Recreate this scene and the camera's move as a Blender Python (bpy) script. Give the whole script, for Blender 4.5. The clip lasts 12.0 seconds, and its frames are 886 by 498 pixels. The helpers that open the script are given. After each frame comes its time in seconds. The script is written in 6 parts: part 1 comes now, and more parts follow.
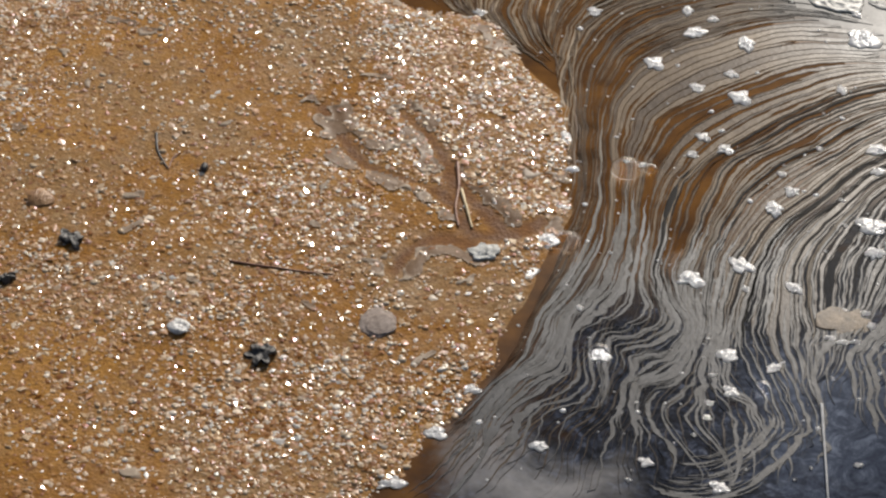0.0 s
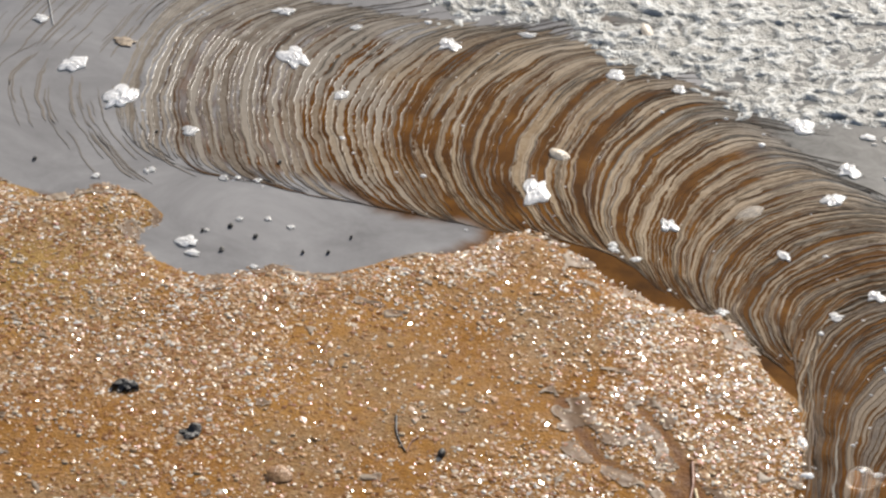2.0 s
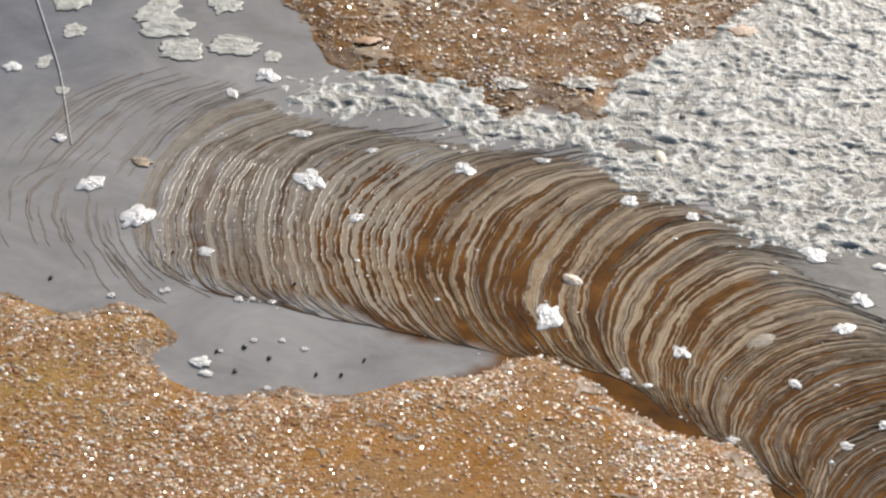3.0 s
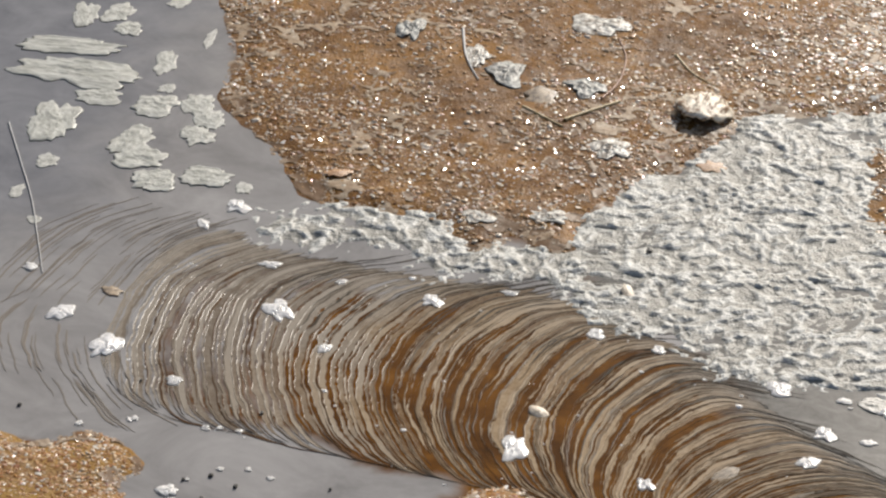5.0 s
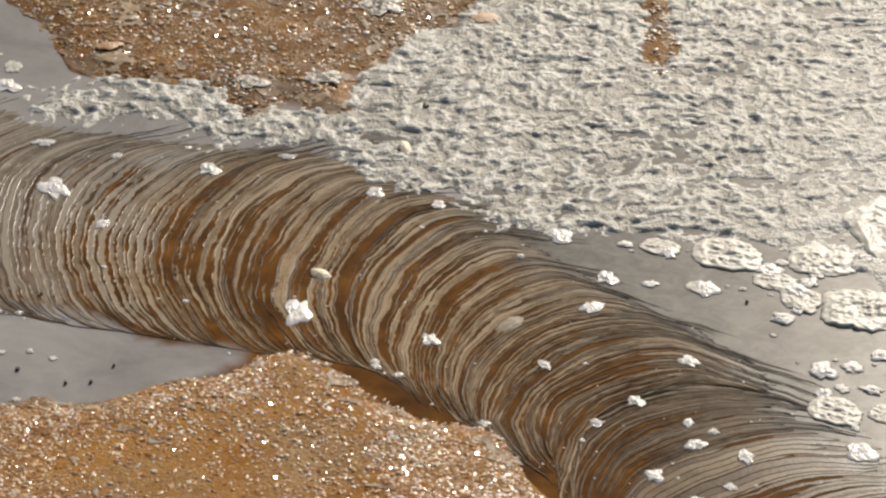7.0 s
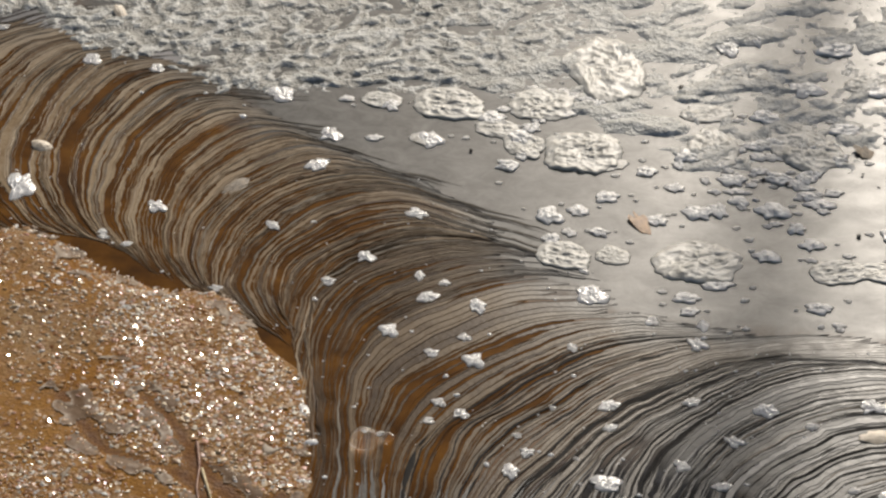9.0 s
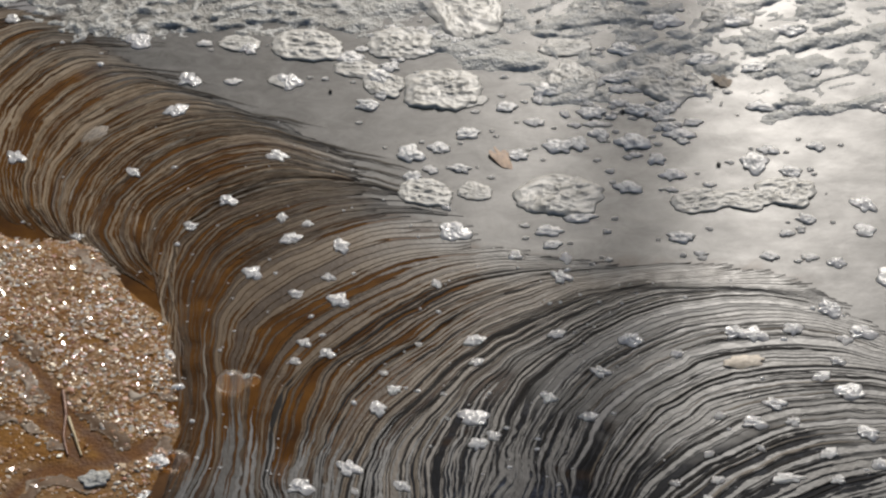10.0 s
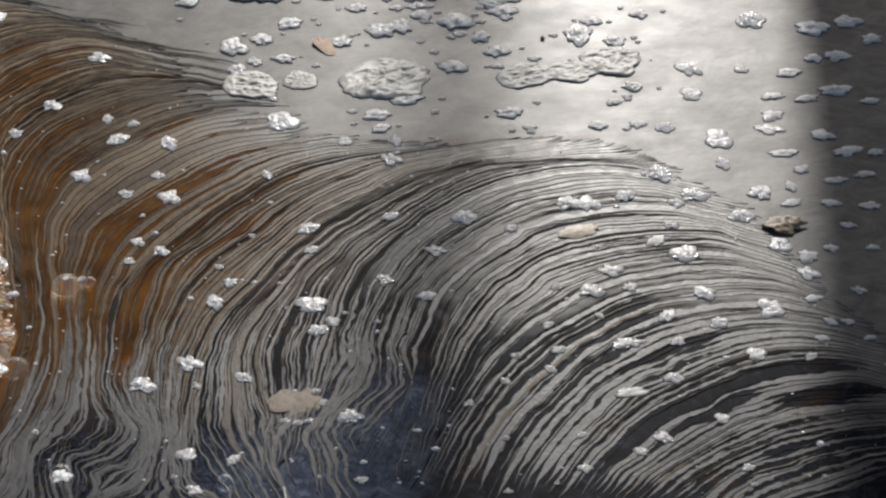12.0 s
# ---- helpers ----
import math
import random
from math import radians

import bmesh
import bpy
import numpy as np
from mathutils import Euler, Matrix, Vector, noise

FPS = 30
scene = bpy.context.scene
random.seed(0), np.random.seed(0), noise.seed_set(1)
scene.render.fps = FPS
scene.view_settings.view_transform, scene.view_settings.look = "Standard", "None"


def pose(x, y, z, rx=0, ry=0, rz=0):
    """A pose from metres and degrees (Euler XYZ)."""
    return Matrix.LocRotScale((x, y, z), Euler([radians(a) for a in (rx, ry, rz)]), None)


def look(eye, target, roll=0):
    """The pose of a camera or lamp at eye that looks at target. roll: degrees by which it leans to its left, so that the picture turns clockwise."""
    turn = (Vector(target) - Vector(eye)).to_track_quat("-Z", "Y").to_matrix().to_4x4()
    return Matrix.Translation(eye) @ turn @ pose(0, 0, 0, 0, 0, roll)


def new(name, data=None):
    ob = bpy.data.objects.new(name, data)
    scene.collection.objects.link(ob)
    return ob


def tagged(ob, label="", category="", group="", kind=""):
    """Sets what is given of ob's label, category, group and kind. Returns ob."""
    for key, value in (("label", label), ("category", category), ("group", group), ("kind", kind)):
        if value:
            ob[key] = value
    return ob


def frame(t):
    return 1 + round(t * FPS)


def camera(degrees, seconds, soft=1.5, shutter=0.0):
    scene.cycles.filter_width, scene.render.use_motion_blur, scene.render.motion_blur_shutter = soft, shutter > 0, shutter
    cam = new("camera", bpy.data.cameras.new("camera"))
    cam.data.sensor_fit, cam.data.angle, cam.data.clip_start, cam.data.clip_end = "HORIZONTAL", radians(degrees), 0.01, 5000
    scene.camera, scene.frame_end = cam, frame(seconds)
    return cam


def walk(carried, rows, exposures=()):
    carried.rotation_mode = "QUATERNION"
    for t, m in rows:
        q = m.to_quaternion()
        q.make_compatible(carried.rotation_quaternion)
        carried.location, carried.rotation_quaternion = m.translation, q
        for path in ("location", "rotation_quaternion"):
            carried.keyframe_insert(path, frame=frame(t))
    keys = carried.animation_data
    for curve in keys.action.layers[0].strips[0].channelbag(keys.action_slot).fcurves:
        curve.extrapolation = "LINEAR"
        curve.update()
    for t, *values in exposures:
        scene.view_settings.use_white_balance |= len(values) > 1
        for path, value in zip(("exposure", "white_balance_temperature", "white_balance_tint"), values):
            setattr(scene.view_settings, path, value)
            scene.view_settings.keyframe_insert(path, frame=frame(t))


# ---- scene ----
cam = camera(17.56, 12.0, soft=2.4)
# seconds; eye in metres; yaw, pitch and roll in degrees
ROWS = [
    (0, -0.0143, 0.0069, 1.4514, -0.340, -39.104, 3.051),
    (0.5, -0.0212, 0.0012, 1.4602, 1.344, -38.258, 3.096),
    (1, -0.0262, 0.0020, 1.4705, 2.711, -37.197, 3.273),
    (1.5, -0.0294, 0.0042, 1.4855, 5.265, -35.801, 2.697),
    (2, -0.0278, 0.0052, 1.4903, 5.558, -34.241, 2.725),
    (2.5, -0.0319, -0.0017, 1.4987, 5.795, -32.588, 2.935),
    (3, -0.0284, -0.0021, 1.5040, 5.997, -31.942, 3.220),
    (3.5, -0.0227, -0.0078, 1.5087, 6.105, -30.726, 3.486),
    (5.3, -0.0103, -0.0201, 1.5105, 5.643, -29.159, 3.846),
    (5.5, -0.0059, -0.0199, 1.5096, 5.592, -29.132, 3.612),
    (6, 0.0019, -0.0124, 1.5090, 5.161, -29.439, 3.028),
    (6.5, 0.0214, -0.0083, 1.5073, 3.799, -30.277, 2.509),
    (6.7, 0.0267, -0.0067, 1.5067, 2.694, -30.850, 2.464),
    (8.3, 0.0175, 0.0114, 1.5235, -2.253, -34.781, 3.032),
    (8.5, 0.0207, 0.0128, 1.5254, -3.131, -34.795, 3.036),
    (9, 0.0242, 0.0099, 1.5237, -5.414, -34.811, 3.109),
    (9.5, 0.0320, 0.0058, 1.5186, -7.157, -34.941, 2.969),
    (10, 0.0394, 0.0014, 1.5164, -8.416, -35.674, 2.926),
    (10.5, 0.0364, 0.0055, 1.5079, -9.285, -36.406, 2.670),
    (11, 0.0416, 0.0041, 1.5006, -9.671, -36.874, 2.007),
    (11.5, 0.0487, -0.0025, 1.4988, -10.497, -37.126, 1.393),
    (12, 0.0593, -0.0090, 1.4992, -12.090, -37.446, 1.290),
]
walk(cam, [(t, pose(x, y, z, 90 + pitch, 0, yaw) @ pose(0, 0, 0, 0, 0, roll)) for t, x, y, z, yaw, pitch, roll in ROWS],
     exposures=[(0, -0.3, 6600, 10), (0.5, -0.15, 6550, 10), (1.5, 0.04, 6500, 10), (2.5, 0.03, 6500, 10), (3.5, -0.02, 6550, 10), (5.5, -0.1, 6800, 10), (6.5, -0.16, 7150, 10),
                (8.5, -0.45, 7250, 10), (9.0, -0.58, 6900, 10), (9.5, -0.75, 6600, 10), (10.5, -0.84, 6500, 10), (11.5, -0.75, 6400, 10), (12, -0.66, 6350, 10)])

# ---- daylight: a high sun beyond the water, clear sky
SUN_AZIMUTH, SUN_HEIGHT = 15.0, 31.0
world = bpy.data.worlds.new("sky")
scene.world = world
world.use_nodes = True
sky = world.node_tree.nodes.new("ShaderNodeTexSky")
sky.sky_type, sky.sun_disc = "NISHITA", False
sky.sun_elevation, sky.sun_rotation = radians(SUN_HEIGHT), radians(SUN_AZIMUTH)
sky.dust_density = 3.0
world.node_tree.nodes["Background"].inputs["Strength"].default_value = 0.086
world.node_tree.links.new(sky.outputs["Color"], world.node_tree.nodes["Background"].inputs["Color"])
sun = new("sun", bpy.data.lights.new("sun", "SUN"))
sun.data.energy, sun.data.angle, sun.data.color = 4.9, radians(0.53), (1.0, 0.945, 0.87)
SUN_WAY = Vector((math.sin(radians(SUN_AZIMUTH)) * math.cos(radians(SUN_HEIGHT)),
                  math.cos(radians(SUN_AZIMUTH)) * math.cos(radians(SUN_HEIGHT)), math.sin(radians(SUN_HEIGHT))))
sun.matrix_world = look(SUN_WAY * 10, (0, 0, 0))

# ---- plan, in metres: outlines, flow lines of the floating film, clumps as (x, y, width, depth)
SAND_SHORE = [
    (-0.681, 2.228), (-0.62, 2.202), (-0.567, 2.234), (-0.53, 2.214), (-0.507, 2.18), (-0.52, 2.149), (-0.494, 2.119),
    (-0.448, 2.101), (-0.391, 2.13), (-0.337, 2.122), (-0.289, 2.15), (-0.26, 2.169), (-0.215, 2.187), (-0.182, 2.226),
    (-0.148, 2.224), (-0.105, 2.185), (-0.065, 2.151), (-0.028, 2.127), (0.018, 2.124), (0.045, 2.09), (0.061, 2.04),
    (0.088, 1.999), (0.098, 1.937), (0.096, 1.883), (0.099, 1.851), (0.088, 1.811), (0.067, 1.767), (0.058, 1.735),
    (0.048, 1.706), (0.042, 1.659), (0.029, 1.629), (0.006, 1.593), (-0.015, 1.551), (-0.029, 1.523), (-0.05, 1.489),
    (-0.02, 1.33), (0.3, 1.08), (0.6, 0.98), (1.2, 0.9), (2.4, 0.8), (4.5, 0.5), (8, -1),
    (5, -9), (-8, -8), (-7, 1), (-4, 2.2), (-2.4, 2.5), (-1.6, 2.42), (-0.844, 2.218),
    (-0.747, 2.227),
]

SAND_SPIT = [
    (-0.72, 3.751), (-0.694, 3.463), (-0.642, 3.251), (-0.598, 3.091), (-0.585, 2.967), (-0.535, 2.897), (-0.494, 2.834),
    (-0.47, 2.783), (-0.419, 2.737), (-0.359, 2.719), (-0.304, 2.724), (-0.275, 2.676), (-0.232, 2.673), (-0.209, 2.717),
    (-0.177, 2.677), (-0.14, 2.707), (-0.143, 2.759), (-0.112, 2.817), (-0.072, 2.882), (-0.03, 2.94), (0.005, 3.004),
    (0.03, 3.079), (0.097, 3.09), (0.164, 3.119), (0.221, 3.099), (0.256, 3.152), (0.26, 3.316), (0.213, 3.522),
    (0.153, 4.06), (-0.525, 4.476), (-0.725, 4.138),
]

CRUST_EDGE = [
    (-0.467, 2.69), (-0.394, 2.737), (-0.302, 2.735), (-0.274, 2.687), (-0.224, 2.688), (-0.175, 2.686), (-0.135, 2.721),
    (-0.111, 2.813), (-0.071, 2.878), (-0.027, 2.938), (0.008, 2.998), (0.037, 3.065), (0.111, 3.083), (0.178, 3.114),
    (0.235, 3.109), (0.264, 3.185), (0.268, 3.352), (0.278, 4.037), (1.044, 4.432), (1.255, 2.929), (1.07, 2.344),
    (0.755, 2.312), (0.664, 2.33), (0.584, 2.364), (0.485, 2.341), (0.436, 2.394), (0.374, 2.449), (0.297, 2.483),
    (0.204, 2.48), (0.057, 2.49), (0.017, 2.513), (-0.057, 2.531), (-0.115, 2.572), (-0.019, 2.539), (-0.092, 2.57),
    (-0.156, 2.618), (-0.217, 2.626), (-0.278, 2.627), (-0.334, 2.673), (-0.407, 2.665), (-0.46, 2.652),
]

SLICK_EDGE = [
    (-0.854, 2.048), (-1.591, 4.1), (-0.816, 4.331), (-0.636, 3.253), (-0.535, 2.949), (-0.429, 2.8), (-0.317, 2.731),
    (-0.2, 2.693), (-0.101, 2.616), (-0.002, 2.543), (-0.036, 2.53), (-0.128, 2.58), (-0.22, 2.595), (-0.282, 2.563),
    (-0.367, 2.574), (-0.463, 2.601), (-0.517, 2.564), (-0.54, 2.492), (-0.548, 2.421), (-0.531, 2.358), (-0.503, 2.321),
    (-0.465, 2.298), (-0.404, 2.286), (-0.338, 2.259), (-0.337, 2.257), (-0.279, 2.229), (-0.214, 2.221), (-0.26, 2.166),
    (-0.337, 2.119), (-0.447, 2.094), (-0.521, 2.125), (-0.564, 2.193), (-0.672, 2.192), (-0.922, 2.123),
]

SILVER_EDGE = [
    (0.009, 2.507), (0.045, 2.442), (0.071, 2.389), (0.125, 2.339), (0.172, 2.308), (0.235, 2.269), (0.255, 2.2),
    (0.296, 2.155), (0.362, 2.108), (0.42, 2.075), (0.497, 2.063), (0.61, 2.044), (0.703, 1.996), (0.755, 1.905),
    (0.783, 1.795), (0.817, 1.705), (1.6, 1.4), (3, 2.4), (3, 5), (0.5, 5), (-0.129, 3.017),
    (-0.116, 2.606),
]

DEEP_EDGE = [
    (0.063, 1.714), (0.099, 1.759), (0.148, 1.769), (0.193, 1.766), (0.237, 1.822), (0.291, 1.874), (0.359, 1.901),
    (0.408, 1.958), (0.477, 2.005), (0.556, 2.039), (0.66, 2.035), (0.752, 1.983), (0.884, 1.952), (1.6, 1.75),
    (1.6, 0.9), (0.2, 0.9), (-0.3, 1.2), (-0.061, 1.474), (-0.023, 1.524), (0.021, 1.606), (0.042, 1.653),
]

MARBLE_EDGE = [
    (0.053, 1.634), (0.094, 1.703), (0.139, 1.748), (0.183, 1.737), (0.222, 1.713), (0.279, 1.704), (0.314, 1.706),
    (0.338, 1.775), (0.401, 1.764), (0.421, 1.717), (0.399, 1.651), (0.363, 1.559), (0.317, 1.405), (-0.026, 1.409),
    (-0.014, 1.524),
]

SAND_PATCH = [
    (0.165, 2.971), (0.183, 3.04), (0.203, 3.014), (0.219, 2.923), (0.214, 2.833), (0.196, 2.797), (0.178, 2.814),
    (0.168, 2.894),
]

THIN_EDGE = [
    (0.041, 1.686), (0.085, 1.758), (0.14, 1.783), (0.193, 1.766), (0.25, 1.729), (0.31, 1.761), (0.347, 1.833),
    (0.394, 1.825), (0.425, 1.789), (0.474, 1.751), (0.561, 1.735), (0.652, 1.719), (0.744, 1.703), (0.859, 1.682),
    (1.5, 1.3), (1.2, 0.9), (0.2, 0.9), (-0.3, 1.3),
]

SKY_BLUE_EDGE = [
    (0.32, 1.721), (0.341, 1.767), (0.383, 1.767), (0.427, 1.748), (0.443, 1.713), (0.42, 1.647), (0.395, 1.585),
    (0.366, 1.527), (0.29, 1.5), (0.235, 1.53), (0.225, 1.6), (0.25, 1.66), (0.288, 1.69),
]

BEND_FILM = [
    (-0.596, 2.366), (-0.605, 2.478), (-0.575, 2.582), (-0.503, 2.649), (-0.427, 2.641), (-0.368, 2.58), (-0.391, 2.502),
    (-0.398, 2.41), (-0.369, 2.309), (-0.394, 2.262), (-0.487, 2.283), (-0.555, 2.289),
]

SHORE_FILM = [
    (-0.006, 1.519), (0.021, 1.606), (0.05, 1.647), (0.072, 1.636), (0.076, 1.598), (0.106, 1.569), (0.139, 1.565),
    (0.146, 1.494), (0.02, 1.463),
]

# Outline within which glare is put into the water's tone and gloss.
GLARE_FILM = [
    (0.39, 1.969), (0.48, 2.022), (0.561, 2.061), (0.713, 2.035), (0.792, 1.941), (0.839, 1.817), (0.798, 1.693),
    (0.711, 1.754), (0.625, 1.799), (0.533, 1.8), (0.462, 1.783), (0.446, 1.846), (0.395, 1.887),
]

SPIT_FROTH = [
    (-0.062, 3.511), (-0.009, 3.341), (0.018, 3.195), (0.05, 3.091), (0.151, 3.108), (0.233, 3.167), (0.264, 3.375),
    (0.238, 3.628), (0.084, 3.668),
]

EDDY = (0.192, 1.584)

FLOW_BEND = [
    [(-0.568, 2.318), (-0.591, 2.367), (-0.598, 2.433), (-0.593, 2.528), (-0.563, 2.61), (-0.507, 2.668)],
    [(-0.536, 2.293), (-0.561, 2.363), (-0.57, 2.439), (-0.562, 2.523), (-0.532, 2.594), (-0.478, 2.648)],
    [(-0.469, 2.277), (-0.502, 2.343), (-0.519, 2.428), (-0.512, 2.511), (-0.478, 2.582), (-0.425, 2.626)],
    [(-0.405, 2.265), (-0.446, 2.345), (-0.468, 2.439), (-0.46, 2.522), (-0.427, 2.585), (-0.369, 2.623)],
    [(-0.31, 2.25), (-0.357, 2.332), (-0.373, 2.415), (-0.355, 2.499), (-0.316, 2.573), (-0.258, 2.611)],
    [(-0.251, 2.238), (-0.296, 2.319), (-0.312, 2.407), (-0.295, 2.489), (-0.252, 2.569), (-0.188, 2.611)],
    [(-0.198, 2.23), (-0.241, 2.311), (-0.251, 2.393), (-0.235, 2.477), (-0.191, 2.557), (-0.129, 2.591)],
    [(-0.147, 2.226), (-0.185, 2.297), (-0.19, 2.369), (-0.174, 2.454), (-0.13, 2.535), (-0.07, 2.554)],
]

FLOW_ARCH = [
    [(-0.101, 2.222), (-0.131, 2.294), (-0.132, 2.371), (-0.111, 2.451), (-0.064, 2.516), (-0.006, 2.522)],
    [(-0.061, 2.192), (-0.086, 2.252), (-0.082, 2.327), (-0.058, 2.399), (-0.008, 2.463), (0.049, 2.463)],
    [(-0.029, 2.153), (-0.053, 2.219), (-0.046, 2.298), (-0.02, 2.373), (0.03, 2.426), (0.092, 2.421)],
    [(-0.008, 2.154), (-0.022, 2.211), (-0.008, 2.284), (0.03, 2.349), (0.085, 2.388), (0.148, 2.363)],
    [(0.025, 2.115), (0.004, 2.178), (0.023, 2.245), (0.07, 2.31), (0.136, 2.343), (0.216, 2.313)],
    [(0.065, 2.075), (0.043, 2.132), (0.067, 2.206), (0.122, 2.268), (0.193, 2.288), (0.287, 2.243)],
    [(0.096, 2.04), (0.083, 2.096), (0.103, 2.159), (0.157, 2.212), (0.232, 2.229), (0.308, 2.189)],
]

FLOW_NECK = [
    [(0.088, 1.8), (0.099, 1.86), (0.106, 1.938), (0.101, 2.032), (0.1, 2.087), (0.128, 2.142), (0.187, 2.19), (0.278, 2.199), (0.361, 2.161)],
    [(0.052, 1.673), (0.083, 1.757), (0.103, 1.816), (0.114, 1.907), (0.117, 1.998), (0.124, 2.056), (0.152, 2.115), (0.211, 2.157), (0.305, 2.17), (0.388, 2.146)],
    [(-0.015, 1.536), (0.03, 1.601), (0.063, 1.674), (0.099, 1.745), (0.122, 1.818), (0.129, 1.908), (0.133, 1.965), (0.148, 2.03), (0.191, 2.087), (0.256, 2.125), (0.335, 2.143), (0.408, 2.128)],
    [(-0.005, 1.501), (0.043, 1.589), (0.081, 1.662), (0.119, 1.739), (0.138, 1.819), (0.144, 1.902), (0.152, 1.965), (0.177, 2.02), (0.231, 2.073), (0.3, 2.108), (0.418, 2.108)],
]

FLOW_FAN = [
    [(0.031, 1.498), (0.072, 1.585), (0.107, 1.651), (0.138, 1.727), (0.154, 1.813), (0.16, 1.888), (0.172, 1.932), (0.2, 1.983), (0.258, 2.034), (0.328, 2.074), (0.447, 2.078)],
    [(0.076, 1.501), (0.102, 1.575), (0.132, 1.64), (0.16, 1.722), (0.172, 1.807), (0.184, 1.89), (0.2, 1.916), (0.238, 1.969), (0.297, 2.02), (0.378, 2.059), (0.502, 2.063)],
    [(0.117, 1.504), (0.131, 1.589), (0.163, 1.649), (0.18, 1.723), (0.197, 1.809), (0.23, 1.916), (0.263, 1.95), (0.319, 1.998), (0.402, 2.044), (0.528, 2.053)],
    [(0.167, 1.507), (0.167, 1.592), (0.187, 1.651), (0.198, 1.718), (0.225, 1.839), (0.263, 1.91), (0.307, 1.951), (0.376, 2.006), (0.458, 2.039), (0.592, 2.057)],
]

FLOW_SWEEP = [
    [(0.237, 1.518), (0.233, 1.597), (0.219, 1.653), (0.22, 1.713), (0.256, 1.826), (0.298, 1.888), (0.357, 1.95), (0.425, 1.997), (0.502, 2.027), (0.651, 2.041)],
    [(0.268, 1.52), (0.275, 1.587), (0.282, 1.651), (0.275, 1.75), (0.293, 1.82), (0.337, 1.889), (0.39, 1.944), (0.466, 1.998), (0.542, 2.02), (0.705, 2.005)],
    [(0.292, 1.604), (0.309, 1.681), (0.336, 1.761), (0.366, 1.83), (0.396, 1.895), (0.458, 1.957), (0.537, 1.999), (0.622, 2.006), (0.712, 1.973)],
    [(0.331, 1.597), (0.347, 1.66), (0.368, 1.733), (0.391, 1.81), (0.434, 1.884), (0.501, 1.946), (0.573, 1.975), (0.655, 1.974), (0.75, 1.923)],
    [(0.355, 1.592), (0.375, 1.649), (0.398, 1.707), (0.424, 1.782), (0.467, 1.854), (0.539, 1.914), (0.61, 1.935), (0.684, 1.925), (0.765, 1.87)],
]

FLOW_TAIL = [
    [(0.374, 1.589), (0.411, 1.656), (0.441, 1.727), (0.491, 1.808), (0.563, 1.865), (0.637, 1.885), (0.71, 1.872), (0.775, 1.82)],
    [(0.384, 1.587), (0.43, 1.673), (0.494, 1.755), (0.576, 1.816), (0.654, 1.835), (0.726, 1.825), (0.79, 1.77)],
    [(0.429, 1.579), (0.47, 1.645), (0.539, 1.721), (0.618, 1.77), (0.685, 1.783), (0.75, 1.77), (0.818, 1.719)],
    [(0.48, 1.57), (0.525, 1.625), (0.584, 1.677), (0.655, 1.711), (0.716, 1.721), (0.762, 1.714), (0.824, 1.681)],
    [(0.531, 1.558), (0.579, 1.602), (0.64, 1.639), (0.696, 1.657), (0.745, 1.659), (0.782, 1.655), (0.841, 1.631)],
    [(0.589, 1.538), (0.635, 1.575), (0.688, 1.596), (0.732, 1.605), (0.775, 1.606), (0.81, 1.599), (0.852, 1.584)],
    [(0.637, 1.503), (0.687, 1.533), (0.728, 1.548), (0.767, 1.555), (0.804, 1.555), (0.839, 1.548), (0.872, 1.536)],
]

CLUMPS_NEAR = [
    (0.123, 2.139, 0.015, 0.016), (0.206, 2.148, 0.015, 0.016), (0.212, 2.115, 0.021, 0.022), (0.229, 2.137, 0.011, 0.012), (0.256, 2.1, 0.023, 0.024),
    (0.175, 2.063, 0.02, 0.021), (0.242, 2.053, 0.013, 0.013), (0.211, 2.03, 0.015, 0.015), (0.248, 2.018, 0.022, 0.022), (0.337, 2.038, 0.014, 0.014),
    (0.361, 2.118, 0.031, 0.032), (0.359, 2.157, 0.013, 0.014), (0.213, 1.959, 0.014, 0.013), (0.23, 1.944, 0.016, 0.016), (0.202, 1.935, 0.011, 0.01),
    (0.311, 1.951, 0.007, 0.007), (0.266, 1.865, 0.022, 0.021), (0.283, 1.89, 0.014, 0.014), (0.277, 1.913, 0.009, 0.008), (0.194, 1.77, 0.025, 0.023),
    (0.235, 1.79, 0.023, 0.022), (0.238, 1.761, 0.01, 0.009), (0.276, 1.764, 0.018, 0.017), (0.311, 1.737, 0.016, 0.015),
]

CLUMPS_NEAR_B = [
    (0.346, 1.813, 0.018, 0.018), (0.105, 1.727, 0.009, 0.008), (0.12, 1.672, 0.018, 0.017), (0.22, 1.679, 0.018, 0.016), (0.207, 1.655, 0.007, 0.006),
    (0.254, 1.667, 0.015, 0.013), (0.219, 1.638, 0.015, 0.013), (0.203, 1.623, 0.009, 0.008), (0.2, 1.607, 0.008, 0.007), (0.073, 1.567, 0.015, 0.013),
    (0.205, 1.532, 0.017, 0.014), (0.152, 1.555, 0.013, 0.011), (0.139, 1.535, 0.006, 0.005), (0.19, 1.587, 0.006, 0.005), (0.262, 1.544, 0.004, 0.004),
    (0.275, 1.557, 0.004, 0.004), (0.311, 1.562, 0.008, 0.007), (0.358, 1.923, 0.014, 0.014), (0.324, 1.882, 0.007, 0.006), (0.324, 1.848, 0.006, 0.005),
]

